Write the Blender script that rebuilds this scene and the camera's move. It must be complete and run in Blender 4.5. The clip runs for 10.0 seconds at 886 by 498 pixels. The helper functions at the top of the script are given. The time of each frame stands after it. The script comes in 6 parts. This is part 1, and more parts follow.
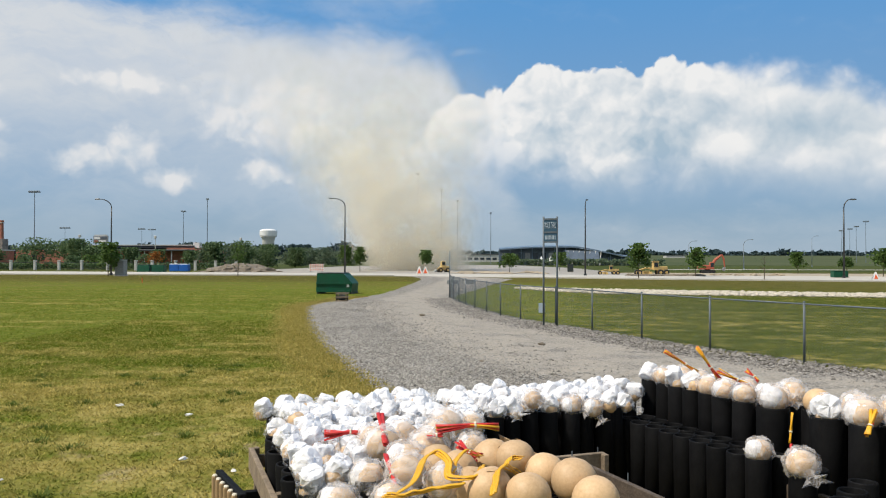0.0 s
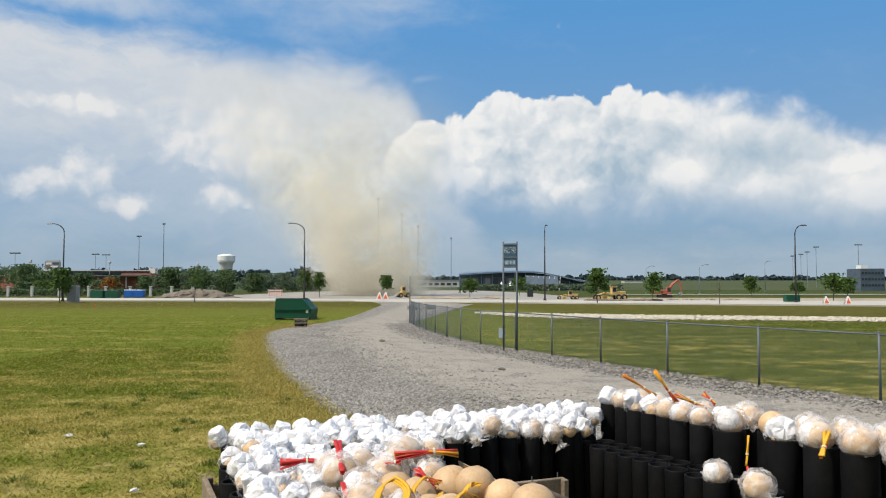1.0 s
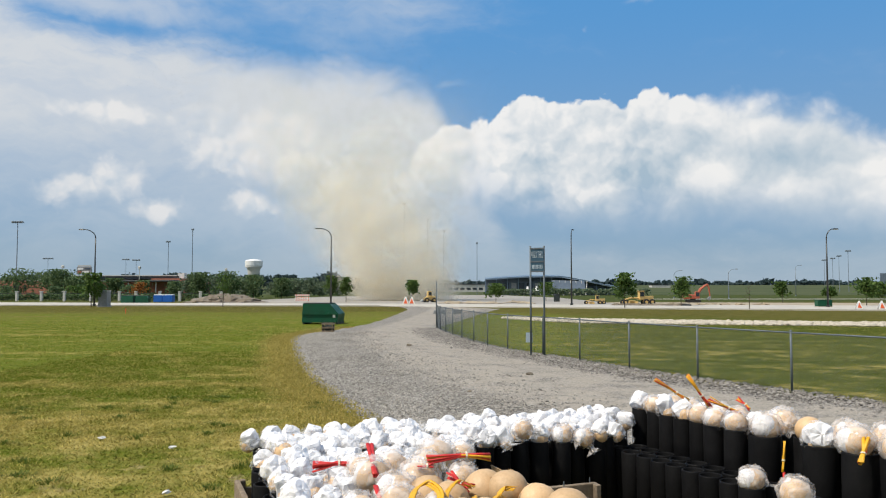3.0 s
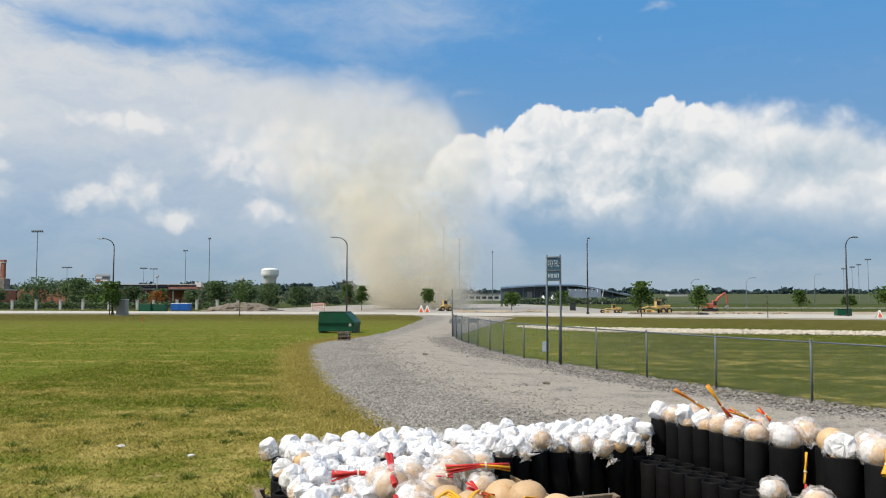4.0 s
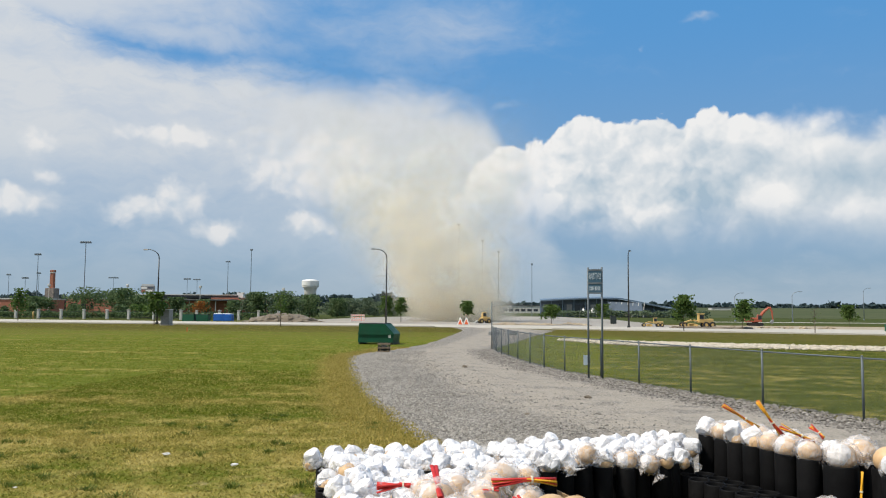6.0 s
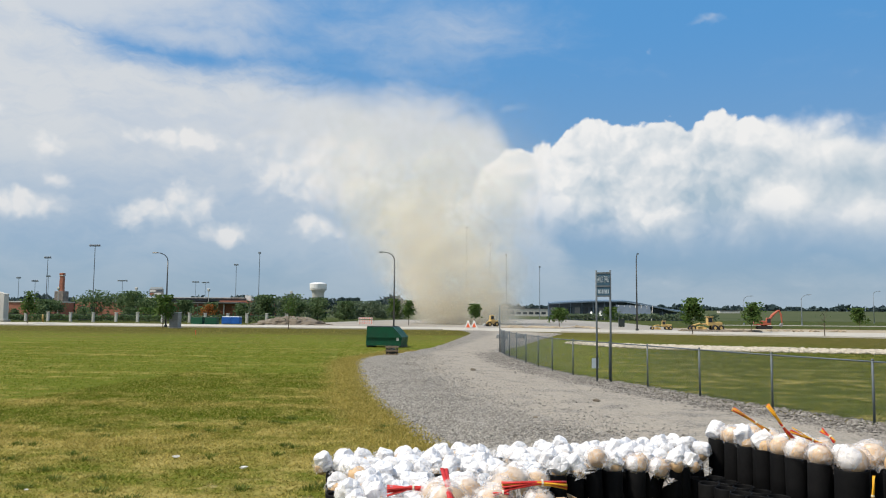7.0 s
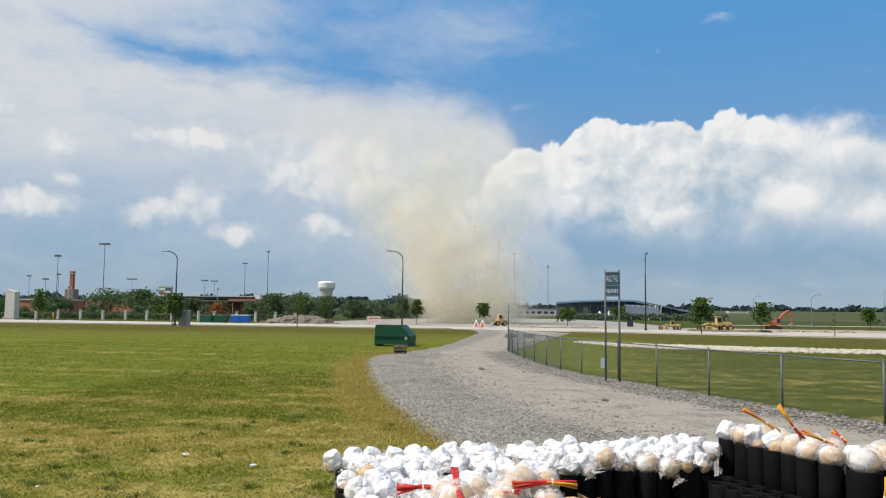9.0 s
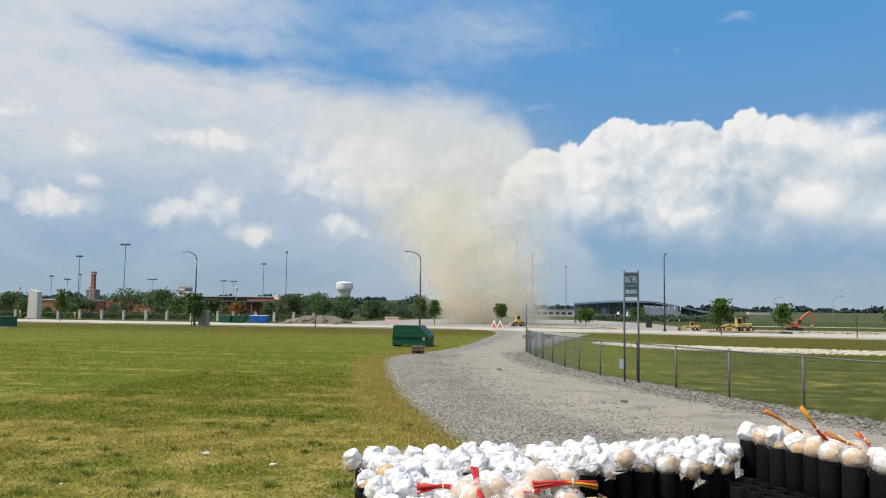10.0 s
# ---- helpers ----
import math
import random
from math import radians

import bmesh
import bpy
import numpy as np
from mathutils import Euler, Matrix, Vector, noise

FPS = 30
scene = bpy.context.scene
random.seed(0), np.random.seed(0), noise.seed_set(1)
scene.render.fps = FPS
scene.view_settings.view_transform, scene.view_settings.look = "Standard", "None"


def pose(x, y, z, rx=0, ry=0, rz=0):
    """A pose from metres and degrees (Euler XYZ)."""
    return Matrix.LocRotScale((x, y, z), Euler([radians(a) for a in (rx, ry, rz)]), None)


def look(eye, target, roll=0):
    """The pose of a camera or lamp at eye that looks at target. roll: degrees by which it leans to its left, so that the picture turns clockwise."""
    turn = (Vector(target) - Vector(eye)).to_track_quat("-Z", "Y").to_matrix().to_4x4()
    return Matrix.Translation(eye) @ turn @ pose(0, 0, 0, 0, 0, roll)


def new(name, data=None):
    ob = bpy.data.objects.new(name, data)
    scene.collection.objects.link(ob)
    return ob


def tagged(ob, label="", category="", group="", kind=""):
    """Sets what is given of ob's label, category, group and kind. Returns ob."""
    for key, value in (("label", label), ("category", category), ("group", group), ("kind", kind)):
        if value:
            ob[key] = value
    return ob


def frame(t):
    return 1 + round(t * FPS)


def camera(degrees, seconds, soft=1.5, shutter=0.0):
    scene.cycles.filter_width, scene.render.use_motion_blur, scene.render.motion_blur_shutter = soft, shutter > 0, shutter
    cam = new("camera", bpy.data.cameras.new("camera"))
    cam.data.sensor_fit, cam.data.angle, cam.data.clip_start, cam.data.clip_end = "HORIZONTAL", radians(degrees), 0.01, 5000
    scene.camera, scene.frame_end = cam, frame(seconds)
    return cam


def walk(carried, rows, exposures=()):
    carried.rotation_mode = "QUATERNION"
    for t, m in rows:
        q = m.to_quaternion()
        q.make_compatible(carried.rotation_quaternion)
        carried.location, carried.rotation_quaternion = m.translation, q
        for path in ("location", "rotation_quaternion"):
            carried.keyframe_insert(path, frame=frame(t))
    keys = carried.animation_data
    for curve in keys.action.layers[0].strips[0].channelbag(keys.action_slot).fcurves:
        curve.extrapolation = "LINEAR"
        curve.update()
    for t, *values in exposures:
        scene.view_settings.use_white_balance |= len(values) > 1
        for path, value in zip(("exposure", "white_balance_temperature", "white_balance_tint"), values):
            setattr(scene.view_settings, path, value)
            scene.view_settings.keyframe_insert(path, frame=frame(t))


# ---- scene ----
cam = camera(58.5, 10.0, soft=1.1)

PATH = [
    (0, (1.888, 1.821, 2.038), (1.765, 3.817, 2.065), 0.1),
    (0.1, (1.891, 1.825, 2.037), (1.798, 3.822, 2.085), 0.06),
    (0.2, (1.894, 1.829, 2.036), (1.819, 3.826, 2.091), 0.02),
    (0.3, (1.898, 1.832, 2.034), (1.835, 3.831, 2.091), -0.02),
    (0.4, (1.901, 1.836, 2.033), (1.850, 3.835, 2.091), -0.06),
    (0.5, (1.904, 1.84, 2.032), (1.862, 3.839, 2.092), -0.1),
    (0.6, (1.902, 1.841, 2.032), (1.871, 3.840, 2.101), -0.08),
    (0.7, (1.901, 1.842, 2.032), (1.873, 3.841, 2.111), -0.06),
    (0.8, (1.899, 1.844, 2.032), (1.871, 3.842, 2.115), -0.04),
    (1, (1.896, 1.846, 2.032), (1.873, 3.844, 2.123), 0.0),
    (1.5, (1.888, 1.851, 2.031), (1.863, 3.849, 2.128), -0.1),
    (2, (1.877, 1.858, 2.022), (1.824, 3.855, 2.116), -0.1),
    (2.5, (1.87, 1.857, 2.022), (1.8, 3.853, 2.118), 0.0),
    (4, (1.844, 1.84, 2.028), (1.717, 3.832, 2.153), 0.0),
    (4.5, (1.835, 1.842, 2.03), (1.695, 3.833, 2.164), 0.2),
    (5, (1.83, 1.844, 2.032), (1.664, 3.833, 2.17), 0.1),
    (5.5, (1.816, 1.845, 2.027), (1.616, 3.829, 2.174), 0.2),
    (6, (1.803, 1.844, 2.027), (1.578, 3.825, 2.182), 0.4),
    (7.5, (1.79, 1.823, 2.03), (1.544, 3.801, 2.193), 0.4),
    (8, (1.789, 1.822, 2.029), (1.543, 3.8, 2.186), 0.5),
    (8.5, (1.783, 1.825, 2.027), (1.528, 3.802, 2.187), 0.6),
    (9, (1.779, 1.83, 2.027), (1.514, 3.806, 2.187), 0.6),
    (9.5, (1.771, 1.828, 2.025), (1.483, 3.8, 2.187), 0.5),
    (10, (1.767, 1.817, 2.023), (1.458, 3.786, 2.184), 0.7),
]
walk(cam, [(t, look(eye, target, roll)) for t, eye, target, roll in PATH])

# ---- sky, sun ----
SUN_AZ, SUN_EL = radians(-112), radians(56)   # azimuth from +y towards +x
world = bpy.data.worlds.new("sky")
scene.world = world
world.use_nodes = True


class Nodes:
    """Short helpers for a node tree."""

    def __init__(self, tree):
        self.t = tree
        tree.nodes.clear()

    def add(self, kind):
        return self.t.nodes.new(kind)

    def put(self, socket, v):
        if isinstance(v, bpy.types.NodeSocket):
            self.t.links.new(v, socket)
        elif v is not None:
            if socket.type == "RGBA" and len(v) == 3:
                v = (*v, 1)
            socket.default_value = v

    def math(self, op, a, b=None, c=None, clamp=False):
        n = self.add("ShaderNodeMath")
        n.operation, n.use_clamp = op, clamp
        for i, v in enumerate((a, b, c)):
            self.put(n.inputs[i], v)
        return n.outputs[0]

    def vec(self, op, a, b=None, scale=None):
        n = self.add("ShaderNodeVectorMath")
        n.operation = op
        self.put(n.inputs[0], a)
        self.put(n.inputs[1], b)
        if scale is not None:
            n.inputs["Scale"].default_value = scale
        return n.outputs["Value"] if op in ("LENGTH", "DISTANCE", "DOT_PRODUCT") else n.outputs[0]

    def noise(self, v, scale, detail=4, rough=0.55, dist=0.0, colour=False):
        n = self.add("ShaderNodeTexNoise")
        self.put(n.inputs["Vector"], v)
        n.inputs["Scale"].default_value = scale
        n.inputs["Detail"].default_value = detail
        n.inputs["Roughness"].default_value = rough
        n.inputs["Distortion"].default_value = dist
        return n.outputs["Color" if colour else "Fac"]

    def ramp(self, v, lo, hi, a=0.0, b=1.0, smooth=True):
        n = self.add("ShaderNodeMapRange")
        n.interpolation_type = "SMOOTHSTEP" if smooth else "LINEAR"
        for i, x in enumerate((v, lo, hi, a, b)):
            self.put(n.inputs[i], x)
        return n.outputs[0]

    def mix(self, f, a, b, blend="MIX"):
        n = self.add("ShaderNodeMix")
        n.data_type, n.blend_type = "RGBA", blend
        self.put(n.inputs[0], f)
        self.put(n.inputs[6], a)
        self.put(n.inputs[7], b)
        return n.outputs[2]

    def comb(self, x, y, z=0.0):
        n = self.add("ShaderNodeCombineXYZ")
        for i, v in enumerate((x, y, z)):
            self.put(n.inputs[i], v)
        return n.outputs[0]

    def sep(self, v):
        n = self.add("ShaderNodeSeparateXYZ")
        self.put(n.inputs[0], v)
        return n.outputs


def sky_nodes():
    n = Nodes(world.node_tree)
    out = n.add("ShaderNodeOutputWorld")
    back = n.add("ShaderNodeBackground")
    n.t.links.new(back.outputs[0], out.inputs[0])
    sky = n.add("ShaderNodeTexSky")
    sky.sky_type, sky.sun_disc, sky.sun_elevation, sky.sun_rotation = "NISHITA", False, SUN_EL, SUN_AZ
    sky.air_density, sky.dust_density, sky.ozone_density = 1.0, 0.6, 2.5
    d = n.sep(n.add("ShaderNodeTexCoord").outputs["Generated"])
    az = n.math("ARCTAN2", d[0], d[1])
    flat = n.math("SQRT", n.math("ADD", n.math("MULTIPLY", d[0], d[0]), n.math("MULTIPLY", d[1], d[1])))
    el = n.math("DIVIDE", d[2], n.math("MAXIMUM", flat, 0.02))
    p = n.comb(az, el)

    def warped(scale, amount, detail=4):
        return n.vec("ADD", p, n.vec("SCALE", n.vec("SUBTRACT", n.noise(p, scale, detail, 0.6, colour=True), (0.5, 0.5, 0.5)), scale=amount))

    def blobs(rows, at):
        total = None
        for a, e, ra, re, w in rows:
            m = n.vec("MULTIPLY", n.vec("SUBTRACT", at, (a, e, 0)), (1 / ra, 1 / re, 0))
            v = n.ramp(n.vec("LENGTH", m), 1.0, 0.0, 0.0, w)
            total = v if total is None else n.math("MAXIMUM", total, v)
        return total

    def profile(rows, lo=-0.8, hi=0.7, top=0.5):
        """A height that changes along the horizon: azimuth, tangent of elevation."""
        r = n.add("ShaderNodeValToRGB")
        e = r.color_ramp.elements
        for i, (a, h) in enumerate(rows):
            x = (a - lo) / (hi - lo)
            k = e[i] if i < 2 else e.new(x)
            k.position, k.color = x, (h / top, h / top, h / top, 1)
        n.put(r.inputs[0], n.math("DIVIDE", n.math("SUBTRACT", az, lo), hi - lo))
        return n.math("MULTIPLY", n.sep(r.outputs[0])[0], top)

    def cells(v, scale):
        k = n.add("ShaderNodeTexVoronoi")
        k.feature = "SMOOTH_F1"
        n.put(k.inputs["Vector"], v)
        k.inputs["Scale"].default_value = scale
        k.inputs["Smoothness"].default_value = 0.42
        return n.math("SUBTRACT", 0.5, k.outputs["Distance"])

    def billow(v):
        """Rounded lobes at three sizes."""
        return n.math("ADD", n.math("ADD", cells(v, 19), n.math("MULTIPLY", cells(v, 44), 0.55)), n.math("ADD", n.math("MULTIPLY", cells(v, 95), 0.28), n.math("MULTIPLY", n.noise(v, 70, 4, 0.6), 0.25)))

    near = warped(14, 0.05)
    lobes = billow(near)
    shade = n.math("SUBTRACT", lobes, billow(n.vec("ADD", near, (-0.010, 0.013, 0))))
    coarse = n.noise(p, 7, 4, 0.5)
    wisp = n.noise(n.vec("MULTIPLY", warped(8, 0.08), (1.0, 2.6, 1.0)), 7, 6, 0.62)

    # heaped cloud: its upper and lower outline, sharp where it is young, frayed where it spreads
    top = profile([(-0.14, 0.09), (-0.115, 0.135), (-0.085, 0.165), (-0.07, 0.195), (-0.045, 0.206), (-0.002, 0.212), (0.018, 0.206), (0.036, 0.230), (0.062, 0.250),
                   (0.12, 0.238), (0.162, 0.240), (0.179, 0.231), (0.217, 0.246), (0.245, 0.234), (0.315, 0.241), (0.353, 0.232), (0.395, 0.224), (0.425, 0.210),
                   (0.445, 0.192), (0.48, 0.172), (0.56, 0.155), (0.66, 0.10)])
    low = profile([(-0.13, 0.120), (-0.03, 0.118), (0.05, 0.100), (0.12, 0.088), (0.19, 0.088), (0.32, 0.085), (0.44, 0.075), (0.60, 0.07)])
    under = n.math("ADD", n.math("SUBTRACT", top, el), n.ramp(az, 0.20, 0.32, 0.010, 0.002))
    edge = n.math("ADD", under, n.math("MULTIPLY", n.math("SUBTRACT", lobes, 0.46), 0.024))
    fray = n.ramp(az, 0.24, 0.34, 0.004, 0.030)
    heap = n.ramp(n.math("DIVIDE", edge, fray), -0.35, 1.0)
    foot = n.math("ADD", n.math("SUBTRACT", el, low), n.math("ADD", n.math("MULTIPLY", n.math("SUBTRACT", coarse, 0.5), 0.07), n.math("MULTIPLY", lobes, 0.012)))
    heap = n.math("MULTIPLY", heap, n.ramp(foot, -0.022, 0.060, 0.0, 0.95))
    bright = blobs([(0.282, 0.139, 0.055, 0.038, 0.75), (0.357, 0.118, 0.075, 0.034, 0.5), (0.45, 0.139, 0.08, 0.016, 0.4), (0.15, 0.122, 0.05, 0.026, 0.5), (0.09, 0.100, 0.09, 0.022, 0.3),
                    (0.49, 0.105, 0.06, 0.03, 0.4), (0.02, 0.13, 0.09, 0.045, 0.3)], near)
    dull = blobs([(0.235, 0.175, 0.09, 0.055, 0.42), (0.39, 0.165, 0.17, 0.045, 0.45), (0.20, 0.140, 0.06, 0.03, 0.35), (0.33, 0.20, 0.10, 0.04, 0.22), (0.06, 0.115, 0.06, 0.02, 0.25)], near)
    lit = n.ramp(under, 0.0, 0.14, 1.0, 0.42)
    lit = n.math("ADD", lit, n.math("MULTIPLY", shade, n.ramp(az, 0.20, 0.34, 0.80, 0.38)))
    lit = n.math("ADD", lit, n.math("SUBTRACT", bright, dull))
    lit = n.math("ADD", lit, n.ramp(coarse, 0.3, 0.7, -0.18, 0.14), clamp=True)

    # high veil spreading from the left, drawn out in streaks
    rim = profile([(-0.78, 0.47), (-0.60, 0.36), (-0.50, 0.315), (-0.466, 0.303), (-0.34, 0.308), (-0.293, 0.296), (-0.167, 0.290), (-0.096, 0.272), (-0.06, 0.252),
                   (-0.042, 0.225), (-0.028, 0.19), (0.0, 0.12), (0.05, 0.05)])
    over = n.math("ADD", n.math("SUBTRACT", rim, el), n.math("MULTIPLY", n.math("SUBTRACT", wisp, 0.5), 0.08))
    sheet_ = n.ramp(over, -0.020, 0.040)
    depth = n.math("ADD", n.ramp(el, 0.03, 0.235, 0.26, 0.95), n.ramp(az, -0.36, -0.20, 0.0, 0.22))
    depth = n.math("ADD", depth, n.ramp(wisp, 0.3, 0.7, -0.16, 0.16), clamp=True)
    veil = n.math("MULTIPLY", sheet_, n.math("MULTIPLY", depth, 0.94))
    streaks = blobs([(-0.62, 0.385, 0.50, 0.11, 1.0), (-0.45, 0.335, 0.26, 0.04, 0.6), (-0.16, 0.365, 0.30, 0.11, 0.42), (0.206, 0.360, 0.035, 0.010, 0.45), (-0.04, 0.262, 0.05, 0.008, 0.22)], near)
    streaks = n.math("MULTIPLY", n.ramp(n.math("ADD", streaks, n.math("MULTIPLY", n.math("SUBTRACT", wisp, 0.5), 0.75)), 0.02, 0.95), 0.85)
    veil = n.math("MAXIMUM", veil, streaks)
    thin = n.math("MULTIPLY", n.ramp(n.math("ADD", blobs([(0.33, 0.12, 0.55, 0.10, 0.7)], near), n.math("SUBTRACT", coarse, 0.5)), 0.1, 0.8), 0.38)
    veil = n.math("MAXIMUM", veil, thin)
    # unseen broken cloud all round behind the viewer, added to make skylight less blue
    unseen_cloud = n.math("MULTIPLY", n.ramp(n.noise(p, 3, 5, 0.6), 0.30, 0.60), n.ramp(n.math("ABSOLUTE", az), 0.95, 1.3))
    veil = n.math("MAXIMUM", veil, n.math("MULTIPLY", unseen_cloud, n.ramp(el, 0.05, 0.3)))

    # small heaps under the veil
    puffs = blobs([(-0.486, 0.110, 0.075, 0.030, 1.0), (-0.438, 0.128, 0.055, 0.055, 1.0), (-0.400, 0.100, 0.085, 0.030, 0.8), (-0.284, 0.104, 0.070, 0.030, 0.8),
                   (-0.446, 0.210, 0.120, 0.024, 0.85), (-0.275, 0.182, 0.160, 0.085, 1.15), (-0.598, 0.190, 0.050, 0.045, 0.85), (-0.619, 0.119, 0.085, 0.032, 1.0),
                   (-0.674, 0.222, 0.085, 0.024, 1.0), (-0.690, 0.130, 0.06, 0.035, 0.9), (-0.58, 0.153, 0.035, 0.022, 0.7), (-0.345, 0.175, 0.08, 0.050, 0.7)], near)
    pf = n.math("ADD", puffs, n.math("MULTIPLY", n.math("SUBTRACT", lobes, 0.46), 0.55))
    puff = n.math("MULTIPLY", n.ramp(pf, 0.08, 0.75), 0.80)
    puff_lit = n.math("ADD", n.math("ADD", 0.78, n.math("MULTIPLY", shade, 1.0)), n.math("MULTIPLY", n.math("SUBTRACT", pf, 0.5), 0.25), clamp=True)

    heap_col = n.mix(lit, (4.3, 5.6, 6.7), (9.9, 9.8, 9.6))
    veil_col = n.mix(n.ramp(el, 0.10, 0.24), (6.2, 6.9, 7.6), (7.45, 7.75, 8.05))
    clear = n.mix(n.ramp(el, 0.0, 0.40), (3.0, 4.4, 5.9), (1.15, 3.70, 7.45))
    clear = n.mix(0.85, n.mix(1.0, sky.outputs[0], (0.62, 0.9, 1.25), "MULTIPLY"), clear)
    col = n.mix(veil, clear, veil_col)
    col = n.mix(puff, col, n.mix(puff_lit, (5.4, 6.5, 7.6), (9.2, 9.1, 9.0)))
    col = n.mix(heap, col, heap_col)
    haze = n.ramp(el, 0.0, 0.09, 0.55, 0.0)
    col = n.mix(haze, col, (3.5, 4.6, 5.6))
    n.put(back.inputs[0], col)
    back.inputs[1].default_value = 0.09


sky_nodes()
sun = new("sun", bpy.data.lights.new("sun", "SUN"))
sun.data.energy, sun.data.angle, sun.data.color = 4.8, radians(0.6), (1.0, 0.925, 0.80)
sun_dir = Vector((math.sin(SUN_AZ) * math.cos(SUN_EL), math.cos(SUN_AZ) * math.cos(SUN_EL), math.sin(SUN_EL)))
sun.matrix_world = look(sun_dir * 200, (0, 0, 0))
scene.cycles.transparent_max_bounces = 200


# ---- materials ----
# bend of the drive: left and right edge, from beside the racks to the road
DRIVE_L = [(30.0, -6.0), (14.0, 1.0), (7.0, 6.2), (3.2, 9.4), (1.5, 11.8), (0.33, 13.9), (-1.04, 17.5), (-2.46, 21.9), (-4.0, 27.4), (-5.4, 33.0),
           (-6.0, 37.0), (-5.5, 41.0), (-5.0, 45.0), (-4.6, 52.0), (-4.7, 62.0), (-5.0, 74.0), (-5.7, 86.0), (-8.5, 100.0)]
DRIVE_R = [(38.0, 6.0), (20.0, 9.5), (13.0, 12.6), (10.4, 14.6), (9.2, 16.0), (8.0, 17.4), (6.6, 19.4), (5.1, 22.2), (3.9, 25.2), (2.6, 28.8),
           (1.2, 33.0), (0.1, 37.4), (-0.3, 41.0), (-0.2, 45.0), (0.5, 52.0), (1.5, 62.0), (2.7, 74.0), (4.2, 86.0), (8.0, 93.0)]


def material(name, colour, rough=0.7, metal=0.0, island=False, vary=0.25, scale=8.0, second=None, bump=0.0, bump_scale=60.0, spec=0.5, coords="Object",
             random_tone=0.0):
    """A surface with tone that varies at two scales, and fine relief."""
    m = bpy.data.materials.new(name)
    m.use_nodes = True
    n = Nodes(m.node_tree)
    out = n.add("ShaderNodeOutputMaterial")
    b = n.add("ShaderNodeBsdfPrincipled")
    n.t.links.new(b.outputs[0], out.inputs[0])
    v = n.add("ShaderNodeTexCoord").outputs[coords] if coords != "World" else n.add("ShaderNodeNewGeometry").outputs["Position"]
    f = n.math("ADD", n.math("MULTIPLY", n.noise(v, scale, 5), 0.6), n.math("MULTIPLY", n.noise(v, scale * 9, 3), 0.4))
    f = n.ramp(f, 0.3, 0.7)
    if island:
        f = n.math("ADD", n.math("MULTIPLY", f, 0.3), n.math("MULTIPLY", n.add("ShaderNodeNewGeometry").outputs["Random Per Island"], 0.7))
    second = second or [c * (1 - vary) for c in colour]
    col = n.mix(f, colour, second)
    if random_tone:
        r = n.add("ShaderNodeObjectInfo").outputs["Random"]
        tone = n.ramp(r, 0, 1, 1 - random_tone, 1 + random_tone, False)
        col = n.mix(1.0, col, n.comb(tone, tone, tone), "MULTIPLY")
    n.put(b.inputs["Base Color"], col)
    n.put(b.inputs["Roughness"], n.ramp(f, 0, 1, max(rough - 0.08, 0.02), min(rough + 0.08, 1)))
    b.inputs["Metallic"].default_value = metal
    b.inputs["Specular IOR Level"].default_value = spec
    if bump:
        k = n.add("ShaderNodeBump")
        k.inputs["Strength"].default_value = bump
        k.inputs["Distance"].default_value = 0.02
        n.put(k.inputs["Height"], n.noise(v, bump_scale, 4, 0.6))
        n.t.links.new(k.outputs[0], b.inputs["Normal"])
    return m


